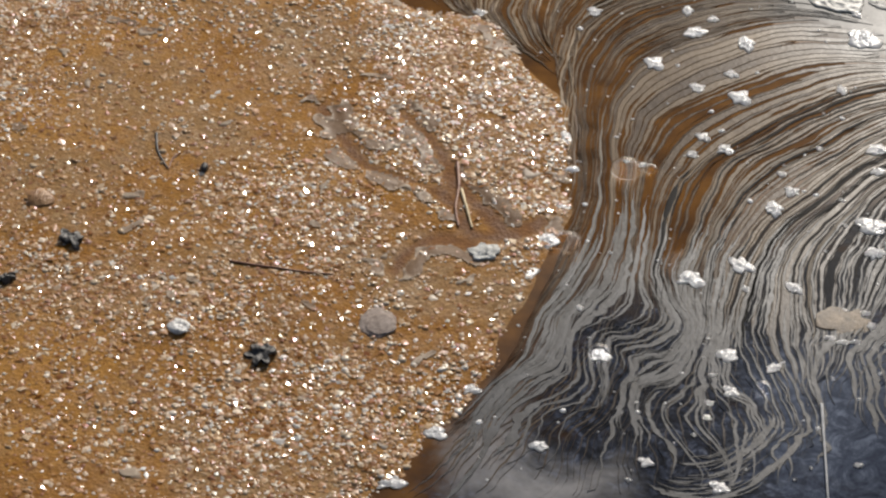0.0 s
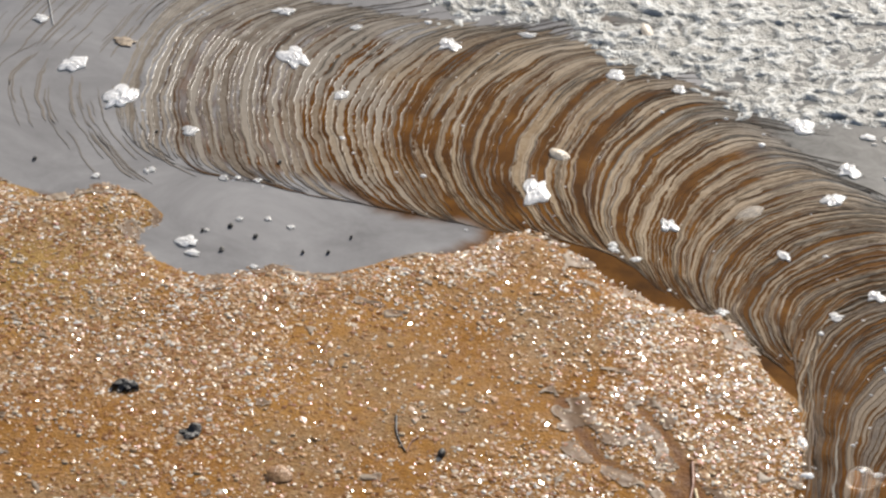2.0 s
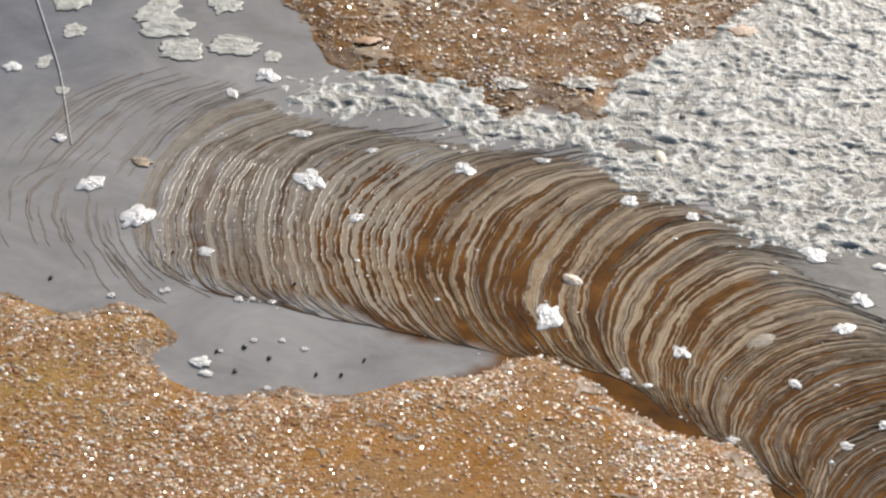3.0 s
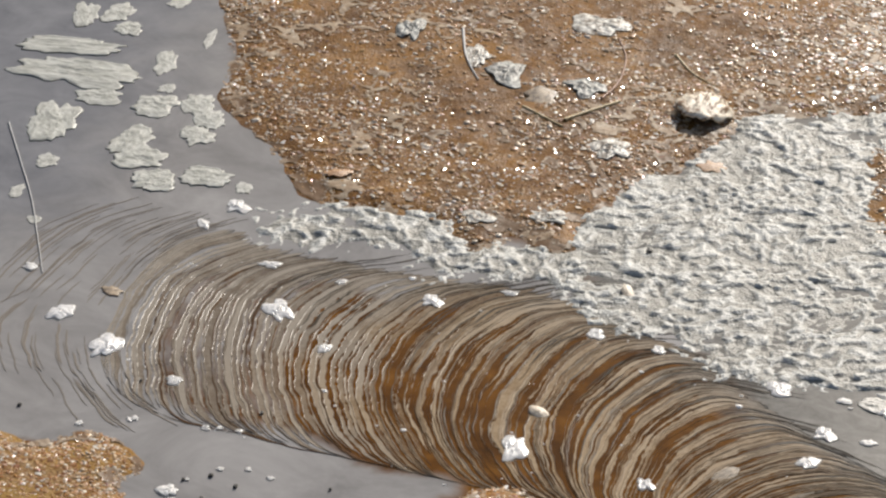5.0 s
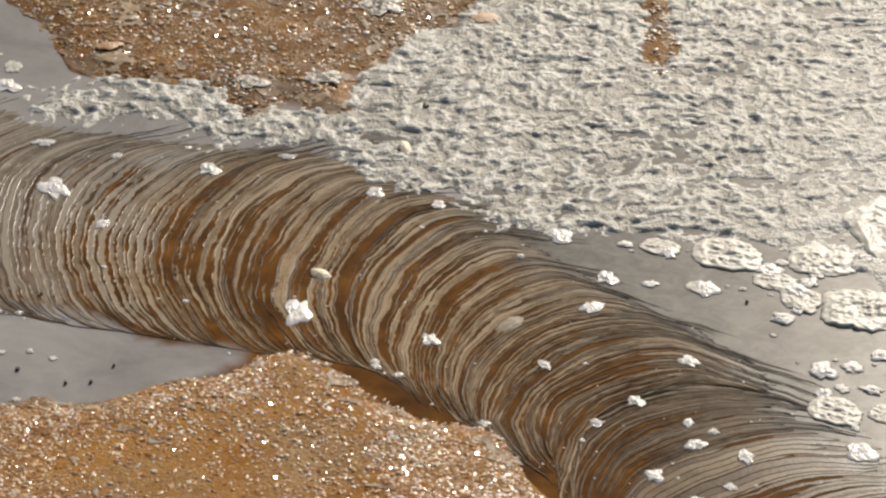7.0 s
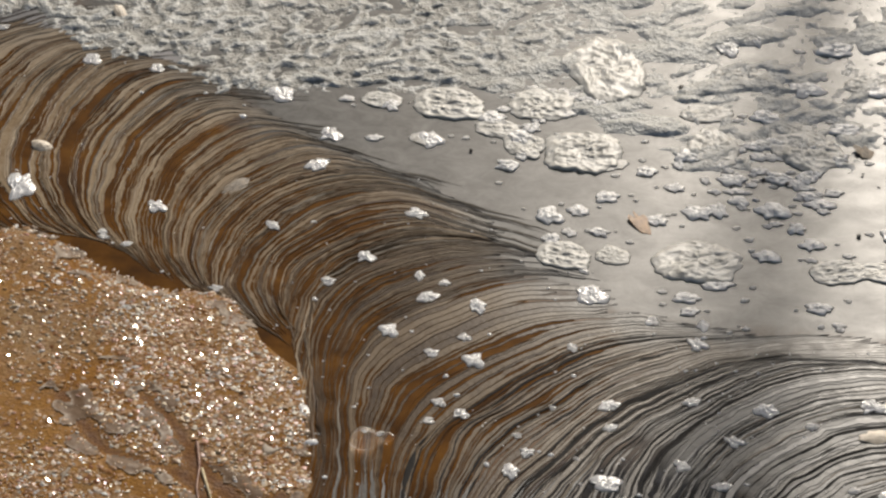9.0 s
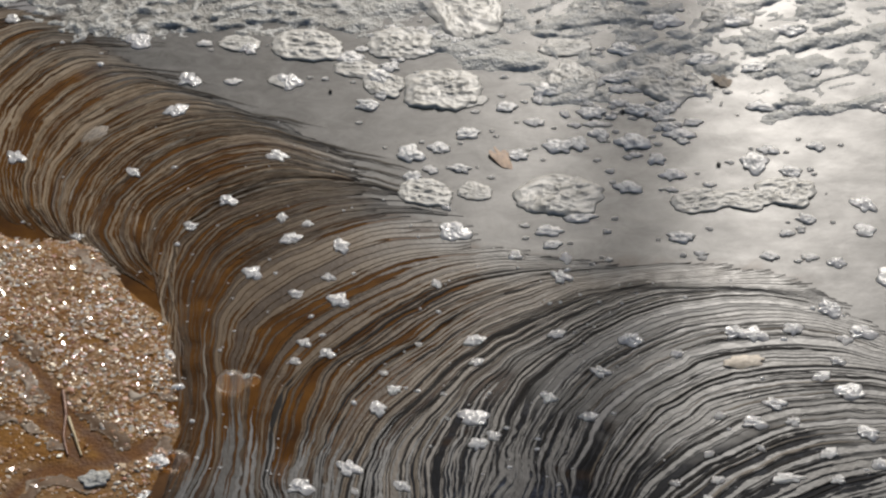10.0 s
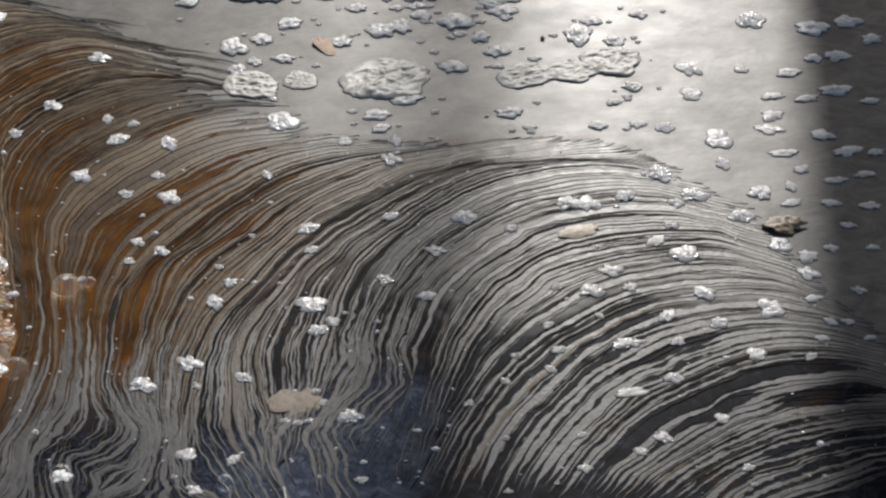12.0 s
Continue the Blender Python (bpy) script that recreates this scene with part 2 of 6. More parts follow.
CLUMPS_ARCH = [
    (0.118, 2.333, 0.025, 0.028), (-0.036, 2.261, 0.021, 0.023), (0.073, 2.229, 0.017, 0.018), (0.132, 2.389, 0.025, 0.029), (0.21, 2.25, 0.02, 0.022),
    (0.229, 2.381, 0.028, 0.031), (0.158, 2.179, 0.019, 0.02), (0.087, 2.462, 0.028, 0.032), (0.02, 2.129, 0.012, 0.013), (-0.083, 2.211, 0.011, 0.012),
    (-0.062, 2.199, 0.011, 0.012), (0.194, 2.443, 0.023, 0.026), (0.413, 2.078, 0.013, 0.014), (0.449, 2.042, 0.02, 0.021), (0.608, 1.946, 0.025, 0.024),
]

CLUMPS_BEND = [
    (-0.432, 2.501, 0.033, 0.048), (-0.588, 2.39, 0.034, 0.054), (-0.648, 2.445, 0.034, 0.036), (-0.508, 2.342, 0.017, 0.019), (-0.374, 2.437, 0.018, 0.021),
    (-0.281, 2.557, 0.025, 0.03), (-0.166, 2.298, 0.03, 0.048), (-0.106, 2.529, 0.02, 0.023), (-0.04, 2.512, 0.015, 0.018), (-0.379, 2.573, 0.013, 0.016),
    (-0.458, 2.592, 0.026, 0.017), (-0.518, 2.711, 0.029, 0.036), (-0.546, 2.662, 0.02, 0.024), (-0.535, 2.264, 0.009, 0.01), (-0.461, 2.266, 0.01, 0.011),
    (-0.428, 2.267, 0.009, 0.01), (-0.201, 2.591, 0.022, 0.013),
]

BUBBLE_RAFTS = [
    (-0.795, 3.155, 0.032, 0.067), (-0.758, 3.165, 0.035, 0.05), (-0.738, 3.127, 0.034, 0.041), (-0.787, 3.065, 0.13, 0.048), (-0.776, 2.995, 0.15, 0.07),
    (-0.76, 2.861, 0.056, 0.094), (-0.728, 2.936, 0.056, 0.037), (-0.659, 2.93, 0.05, 0.052), (-0.662, 2.84, 0.042, 0.077), (-0.645, 2.794, 0.06, 0.048),
    (-0.621, 2.744, 0.052, 0.053), (-0.595, 2.864, 0.04, 0.049), (-0.562, 2.772, 0.06, 0.047), (-0.52, 2.754, 0.019, 0.025), (-0.671, 3.045, 0.027, 0.055),
    (-0.634, 3.128, 0.012, 0.045), (-0.608, 2.943, 0.039, 0.052), (-0.588, 2.91, 0.036, 0.044), (-0.656, 2.977, 0.02, 0.023), (-0.693, 3.22, 0.024, 0.033),
    (-0.744, 2.763, 0.025, 0.028), (-0.76, 2.688, 0.015, 0.027), (-0.724, 2.63, 0.016, 0.018),
]

BUBBLES_SLICK = [
    (-0.79, 2.668, 0.022, 0.028), (-0.474, 2.153, 0.022, 0.022), (-0.466, 2.136, 0.016, 0.013), (-0.407, 2.204, 0.008, 0.009), (-0.384, 2.194, 0.008, 0.009),
    (-0.433, 2.199, 0.008, 0.009), (-0.46, 2.175, 0.006, 0.007), (-0.531, 2.267, 0.01, 0.011), (-0.448, 2.268, 0.008, 0.008), (-0.703, 2.529, 0.02, 0.024),
    (-0.581, 2.247, 0.01, 0.011), (-0.406, 2.124, 0.01, 0.011), (-0.085, 2.219, 0.011, 0.011),
]

BUBBLES_OPEN = [
    (0.336, 2.246, 0.032, 0.034), (0.364, 2.255, 0.022, 0.023), (0.334, 2.208, 0.021, 0.021), (0.381, 2.218, 0.025, 0.02), (0.394, 2.278, 0.028, 0.022),
    (0.438, 2.322, 0.024, 0.023), (0.437, 2.238, 0.023, 0.022), (0.48, 2.251, 0.041, 0.028), (0.521, 2.27, 0.022, 0.024), (0.552, 2.254, 0.036, 0.035),
    (0.592, 2.277, 0.027, 0.024), (0.569, 2.224, 0.023, 0.023), (0.58, 2.197, 0.026, 0.023), (0.534, 2.178, 0.028, 0.025), (0.462, 2.294, 0.021, 0.018),
    (0.537, 2.299, 0.017, 0.014), (0.662, 2.212, 0.03, 0.042), (0.68, 2.233, 0.022, 0.019), (0.694, 2.195, 0.024, 0.022), (0.691, 2.118, 0.024, 0.022),
    (0.645, 2.062, 0.019, 0.018), (0.57, 2.096, 0.029, 0.021), (0.566, 2.068, 0.008, 0.008), (0.497, 2.065, 0.008, 0.008),
]

BUBBLES_OPEN_B = [
    (0.449, 2.113, 0.029, 0.019), (0.481, 2.132, 0.032, 0.019), (0.449, 2.091, 0.021, 0.016), (0.728, 2.237, 0.02, 0.019), (0.668, 2.096, 0.018, 0.013),
    (0.321, 2.381, 0.036, 0.038), (0.294, 2.419, 0.028, 0.034), (0.552, 2.556, 0.029, 0.037),
    (0.584, 2.573, 0.032, 0.034), (0.575, 2.374, 0.034, 0.025), (0.613, 2.363, 0.034, 0.034), (0.571, 2.422, 0.035, 0.029),
    (0.688, 2.309, 0.034, 0.021), (0.72, 2.303, 0.025, 0.018), (0.752, 2.369, 0.029, 0.021), (0.697, 2.381, 0.034, 0.022), (0.648, 2.398, 0.04, 0.029),
    (0.621, 2.475, 0.041, 0.032), (0.692, 2.473, 0.041, 0.032), (0.746, 2.45, 0.047, 0.027), (0.665, 2.553, 0.048, 0.038),
]

BUBBLES_OPEN_C = [
    (0.739, 2.557, 0.048, 0.034), (0.8, 2.574, 0.036, 0.033),
]

RAFTS_OPEN = [
    (0.468, 2.17, 0.086, 0.064), (0.6, 2.155, 0.056, 0.04), (0.643, 2.152, 0.06, 0.034), (0.684, 2.163, 0.062, 0.05), (0.345, 2.182, 0.05, 0.045), (0.388, 2.18, 0.034, 0.03), (0.379, 2.359, 0.082, 0.077), (0.421, 2.514, 0.085, 0.12), (0.256, 2.447, 0.07, 0.062),
    (0.324, 2.369, 0.043, 0.046), (0.298, 2.4, 0.045, 0.036), (0.347, 2.442, 0.07, 0.062), (0.227, 2.379, 0.036, 0.021), (0.186, 2.452, 0.043, 0.032),
    (0.393, 2.334, 0.06, 0.022), (0.556, 2.499, 0.058, 0.046), (0.592, 2.391, 0.055, 0.043), (0.604, 2.36, 0.075, 0.068), (0.508, 2.365, 0.055, 0.07),
    (0.511, 2.428, 0.055, 0.032), (0.689, 2.483, 0.058, 0.045),
]

CLUMPS_FAN = [
    (0.831, 2.21, 0.03, 0.033), (0.752, 2.138, 0.026, 0.026), (0.743, 2.096, 0.021, 0.022), (0.799, 2.13, 0.014, 0.015), (0.704, 2.049, 0.018, 0.018),
    (0.806, 2.05, 0.024, 0.018), (0.797, 2.029, 0.027, 0.017), (0.747, 2.024, 0.026, 0.033), (0.742, 1.985, 0.019, 0.02), (0.762, 1.936, 0.023, 0.023),
    (0.792, 1.941, 0.016, 0.016), (0.683, 1.98, 0.031, 0.028), (0.702, 1.944, 0.029, 0.024), (0.684, 1.935, 0.015, 0.015), (0.735, 1.907, 0.025, 0.021),
    (0.671, 1.905, 0.015, 0.015), (0.653, 1.884, 0.019, 0.018), (0.674, 1.862, 0.028, 0.023), (0.59, 1.951, 0.025, 0.023), (0.644, 1.952, 0.02, 0.02),
    (0.496, 1.947, 0.023, 0.023), (0.433, 1.958, 0.017, 0.017), (0.462, 1.903, 0.018, 0.018), (0.412, 1.872, 0.016, 0.016),
]

CLUMPS_FAN_B = [
    (0.443, 1.843, 0.017, 0.017), (0.347, 1.848, 0.029, 0.022), (0.36, 1.954, 0.02, 0.02), (0.36, 1.823, 0.014, 0.013), (0.534, 1.923, 0.013, 0.013),
    (0.604, 1.85, 0.02, 0.02), (0.581, 1.827, 0.024, 0.02), (0.554, 1.837, 0.011, 0.011), (0.615, 1.825, 0.014, 0.014), (0.674, 1.806, 0.029, 0.02),
]

CLUMPS_SWEEP = [
    (0.636, 1.782, 0.019, 0.018), (0.675, 1.766, 0.018, 0.017), (0.58, 1.792, 0.01, 0.01), (0.535, 1.788, 0.011, 0.011), (0.537, 1.754, 0.013, 0.012),
    (0.594, 1.753, 0.029, 0.015), (0.636, 1.748, 0.014, 0.013), (0.696, 1.72, 0.018, 0.017), (0.739, 1.71, 0.013, 0.012), (0.723, 1.778, 0.025, 0.027),
    (0.769, 1.817, 0.021, 0.021), (0.757, 1.861, 0.022, 0.021), (0.776, 1.84, 0.02, 0.02), (0.799, 1.848, 0.013, 0.013), (0.805, 1.787, 0.013, 0.013),
    (0.769, 1.751, 0.014, 0.014), (0.62, 1.704, 0.018, 0.016), (0.524, 1.731, 0.013, 0.012), (0.485, 1.723, 0.012, 0.011), (0.501, 1.753, 0.01, 0.01),
    (0.581, 1.692, 0.029, 0.012), (0.646, 1.647, 0.013, 0.012), (0.53, 1.648, 0.01, 0.009), (0.523, 1.609, 0.012, 0.011),
]

CLUMPS_SWEEP_B = [
    (0.594, 1.633, 0.016, 0.015), (0.572, 1.62, 0.012, 0.01), (0.45, 1.701, 0.01, 0.009), (0.47, 1.655, 0.007, 0.007), (0.459, 1.593, 0.008, 0.007),
    (0.498, 1.596, 0.006, 0.005), (0.65, 1.587, 0.011, 0.01), (0.649, 1.567, 0.007, 0.006), (0.706, 1.566, 0.006, 0.006), (0.353, 1.702, 0.022, 0.02), (0.3, 1.706, 0.012, 0.007), (0.31, 1.702, 0.012, 0.008), (0.331, 1.737, 0.009, 0.009), (0.32, 1.703, 0.01, 0.007), (0.335, 1.722, 0.008, 0.012),
    (0.349, 1.626, 0.011, 0.01), (0.459, 2.07, 0.017, 0.018),
]

CLUMPS_SHADE = [
    (0.888, 2.185, 0.038, 0.029), (0.895, 2.135, 0.027, 0.02), (0.872, 2.134, 0.019, 0.019), (0.924, 2.19, 0.033, 0.024), (0.936, 2.157, 0.027, 0.019),
    (0.842, 2.115, 0.027, 0.018), (0.878, 2.08, 0.037, 0.02), (0.903, 2.057, 0.021, 0.013), (0.815, 2.08, 0.026, 0.013), (0.847, 2.071, 0.032, 0.015),
    (0.843, 2.012, 0.026, 0.019), (0.858, 1.984, 0.031, 0.017), (0.801, 1.991, 0.031, 0.013), (0.883, 1.978, 0.021, 0.014), (0.809, 1.964, 0.02, 0.013),
    (0.834, 1.943, 0.023, 0.012), (0.862, 1.947, 0.02, 0.012), (0.785, 1.917, 0.022, 0.013), (0.819, 1.911, 0.02, 0.012), (0.852, 1.901, 0.02, 0.013),
    (0.824, 1.877, 0.015, 0.011), (0.835, 1.842, 0.015, 0.01), (0.764, 1.783, 0.019, 0.012), (0.783, 1.748, 0.014, 0.01),
]

CLUMPS_SHADE_B = [
    (0.755, 1.731, 0.014, 0.01), (0.794, 1.724, 0.014, 0.008),
]

FROTH_SHORE = [
    (0.088, 1.853, 0.025, 0.014), (0.063, 1.766, 0.02, 0.025), (0.078, 1.811, 0.023, 0.023), (-0.026, 1.616, 0.017, 0.012), (-0.011, 1.607, 0.022, 0.015),
    (-0.004, 1.576, 0.019, 0.015), (-0.035, 1.52, 0.025, 0.016), (0.021, 1.625, 0.023, 0.012), (-0.07, 1.638, 0.021, 0.018), (0.094, 1.949, 0.012, 0.036),
    (0.083, 1.988, 0.021, 0.016), (0.047, 1.997, 0.024, 0.017), (-0.22, 1.611, 0.025, 0.011), (0.16, 1.917, 0.008, 0.008), (0.146, 1.921, 0.006, 0.006),
]

RUNNEL_WEST = [
    (-0.109, 1.964), (-0.095, 1.929), (-0.074, 1.892), (-0.045, 1.875), (-0.017, 1.862), (0.002, 1.845), (0.019, 1.81),
    (0.04, 1.804),
]

RUNNEL_EAST = [
    (-0.041, 1.961), (-0.019, 1.931), (-0.004, 1.898), (0.009, 1.864), (0.03, 1.836), (0.049, 1.808), (0.076, 1.832),
]

RUNNEL_LOW = [
    (-0.04, 1.755), (-0.028, 1.784), (-0.006, 1.8), (0.017, 1.795),
]

RENTS_LOW = [
    [(-0.686, 2.29), (-0.727, 2.357), (-0.733, 2.446), (-0.698, 2.494)],
    [(-0.573, 2.236), (-0.615, 2.294), (-0.656, 2.361), (-0.671, 2.447)],
    [(-0.521, 2.246), (-0.57, 2.293), (-0.61, 2.348), (-0.636, 2.42)],
    [(-0.469, 2.263), (-0.513, 2.288), (-0.552, 2.328), (-0.581, 2.409)],
]

RENTS_HIGH = [
    [(-0.758, 2.429), (-0.734, 2.565), (-0.699, 2.648), (-0.645, 2.712)],
    [(-0.688, 2.455), (-0.664, 2.555), (-0.634, 2.636), (-0.577, 2.687)],
    [(-0.629, 2.455), (-0.613, 2.541), (-0.588, 2.62), (-0.533, 2.683)],
    [(-0.593, 2.475), (-0.581, 2.56), (-0.547, 2.629), (-0.478, 2.688)],
]
FLOW = FLOW_BEND + FLOW_ARCH + FLOW_NECK + FLOW_FAN + FLOW_SWEEP + FLOW_TAIL


def trailing(k):
    """A flow line of the bend or the arch, led on along the shore under the foot of the next one."""
    (ax, ay), (bx, by) = FLOW[k + 1][0], FLOW[k + 1][1]
    reach = 0.011 / math.hypot(bx - ax, by - ay)
    return [(ax - (bx - ax) * reach, ay - (by - ay) * reach)] + FLOW[k]


FLOW = [trailing(k) if k < 14 else FLOW[k] for k in range(len(FLOW))]

# ---- arithmetic
rng = np.random.default_rng(7)


def smooth(a, lo, hi):
    s = np.clip((a - lo) / (hi - lo), 0, 1)
    return s * s * (3 - 2 * s)


def lattice(ix, iy, seed):
    h = np.sin(ix * 127.1 + iy * 311.7 + seed * 74.7) * 43758.5453
    return h - np.floor(h)


def ripple(x, y, size, seed=0, octaves=3):
    """Smooth noise between about -1 and 1, its largest features size metres across."""
    total, weight = 0.0, 0.0
    for k in range(octaves):
        u, v = x / size * 2**k + 17.3 * k, y / size * 2**k - 9.1 * k
        iu, iv = np.floor(u), np.floor(v)
        a, b = u - iu, v - iv
        a, b = a * a * (3 - 2 * a), b * b * (3 - 2 * b)
        s = seed + 13 * k
        n = (lattice(iu, iv, s) * (1 - a) + lattice(iu + 1, iv, s) * a) * (1 - b) + (lattice(iu, iv + 1, s) * (1 - a) + lattice(iu + 1, iv + 1, s) * a) * b
        total, weight = total + (2 * n - 1) * 0.5**k, weight + 0.5**k
    return total / weight * 1.5


def spline(points, steps=8, closed=False):
    """A smooth curve through the points."""
    p = np.array(points, float)
    p = np.vstack([p[-1:], p, p[:2]]) if closed else np.vstack([2 * p[:1] - p[1:2], p, 2 * p[-1:] - p[-2:-1]])
    s = (np.arange(steps) / steps)[None, :, None]
    a, b, c, d = (p[k : len(p) - 3 + k, None] for k in range(4))
    q = 0.5 * (2 * b + (c - a) * s + (2 * a - 5 * b + 4 * c - d) * s**2 + (3 * b - a - 3 * c + d) * s**3)
    q = q.reshape(-1, 2)
    return q if closed else np.vstack([q, p[-2:-1]])


def even(curve, count):
    run = np.r_[0, np.cumsum(np.hypot(*np.diff(curve, axis=0).T))]
    at = np.linspace(0, run[-1], count)
    return np.stack([np.interp(at, run, curve[:, 0]), np.interp(at, run, curve[:, 1])], 1)


def inside(x, y, outline, steps=4):
    """The distance to a closed outline: plus inside it, minus outside."""
    q = spline(outline, steps, True)
    x, y = np.asarray(x, float), np.asarray(y, float)
    best, odd = np.full(x.shape, 1e9), np.zeros(x.shape, bool)
    for (ax, ay), (bx, by) in zip(q, np.roll(q, -1, 0)):
        ex, ey = bx - ax, by - ay
        s = np.clip(((x - ax) * ex + (y - ay) * ey) / (ex * ex + ey * ey + 1e-12), 0, 1)
        best = np.minimum(best, (x - ax - s * ex) ** 2 + (y - ay - s * ey) ** 2)
        if ay != by:
            odd ^= ((ay > y) != (by > y)) & (x < ex * (y - ay) / ey + ax)
    return np.where(odd, 1, -1) * np.sqrt(best)


def mesh_of(name, verts, faces, material, smooth_faces=True):
    me = bpy.data.meshes.new(name)
    verts, faces = np.asarray(verts, np.float32), np.asarray(faces, np.int32)
    me.vertices.add(len(verts)), me.loops.add(faces.size), me.polygons.add(len(faces))
    me.vertices.foreach_set("co", verts.ravel())
    me.loops.foreach_set("vertex_index", faces.ravel())
    me.polygons.foreach_set("loop_start", np.arange(0, faces.size, faces.shape[1], dtype=np.int32))
    me.polygons.foreach_set("use_smooth", np.full(len(faces), smooth_faces))
    me.update(calc_edges=True)
    me.materials.append(material)
    return me


def sheet(xs, ys):
    """A grid's places and its quads."""
    gx, gy = np.meshgrid(xs, ys)
    n, m = len(xs), len(ys)
    k = (np.arange(m - 1)[:, None] * n + np.arange(n - 1)[None]).ravel()
    return gx.ravel(), gy.ravel(), np.stack([k, k + 1, k + n + 1, k + n], 1)


def attribute(me, name, values):
    me.attributes.new(name, "FLOAT", "POINT").data.foreach_set("value", np.asarray(values, np.float32))


# ---- materials
class Shade:
    """A node material under construction."""

    def __init__(self, name):
        self.mat = bpy.data.materials.new(name)
        self.mat.use_nodes = True
        self.tree = self.mat.node_tree
        self.bsdf = self.tree.nodes["Principled BSDF"]
        self.place = self.add("ShaderNodeTexCoord").outputs["Object"]

    def add(self, kind, **settings):
        node = self.tree.nodes.new(kind)
        for key, value in settings.items():
            setattr(node, key, value)
        return node

    def link(self, value, socket):
        if isinstance(value, bpy.types.NodeSocket):
            self.tree.links.new(value, socket)
        elif isinstance(value, tuple) and len(value) == 3 and socket.type == "RGBA":
            socket.default_value = (*value, 1)
        else:
            socket.default_value = value

    def set(self, **values):
        for key, value in values.items():
            self.link(value, self.bsdf.inputs[key.replace("_", " ")])
        return self

    def noise(self, scale, detail=4.0, rough=0.55, stretch=None, turn=0.0, warp=0.0):
        node = self.add("ShaderNodeTexNoise")
        node.inputs["Scale"].default_value, node.inputs["Detail"].default_value = scale, detail
        node.inputs["Roughness"].default_value, node.inputs["Distortion"].default_value = rough, warp
        where = self.place
        if stretch:
            m = self.add("ShaderNodeMapping")
            m.inputs["Scale"].default_value, m.inputs["Rotation"].default_value = stretch, (0, 0, radians(turn))
            self.link(where, m.inputs["Vector"])
            where = m.outputs["Vector"]
        self.link(where, node.inputs["Vector"])
        return node.outputs["Fac"]

    def cells(self, scale, feature="F1", out="Distance"):
        node = self.add("ShaderNodeTexVoronoi", feature=feature)
        node.inputs["Scale"].default_value = scale
        self.link(self.place, node.inputs["Vector"])
        return node.outputs[out]

    def attr(self, name):
        return self.add("ShaderNodeAttribute", attribute_name=name).outputs["Fac"]

    def math(self, kind, a, b=0.0):
        node = self.add("ShaderNodeMath", operation=kind)
        self.link(a, node.inputs[0]), self.link(b, node.inputs[1])
        return node.outputs[0]

    def span(self, value, lo, hi, to_lo=0.0, to_hi=1.0):
        node = self.add("ShaderNodeMapRange", interpolation_type="SMOOTHSTEP")
        for k, v in enumerate((value, lo, hi, to_lo, to_hi)):
            self.link(v, node.inputs[k])
        return node.outputs[0]

    def mix(self, factor, a, b):
        node = self.add("ShaderNodeMix", data_type="RGBA")
        self.link(factor, node.inputs[0]), self.link(a, node.inputs[6]), self.link(b, node.inputs[7])
        return node.outputs[2]

    def ramp(self, value, *stops):
        node = self.add("ShaderNodeValToRGB")
        while len(node.color_ramp.elements) < len(stops):
            node.color_ramp.elements.new(0.5)
        for e, (at, colour) in zip(node.color_ramp.elements, stops):
            e.position, e.color = at, (*colour, 1)
        self.link(value, node.inputs[0])
        return node.outputs[0]

    def bump(self, height, strength=0.5, distance=0.002):
        node = self.add("ShaderNodeBump")
        node.inputs["Strength"].default_value, node.inputs["Distance"].default_value = strength, distance
        self.link(height, node.inputs["Height"])
        self.link(node.outputs[0], self.bsdf.inputs["Normal"])
        return self

    def island(self):
        return self.add("ShaderNodeNewGeometry").outputs["Random Per Island"]

    def each(self):
        return self.add("ShaderNodeObjectInfo").outputs["Random"]


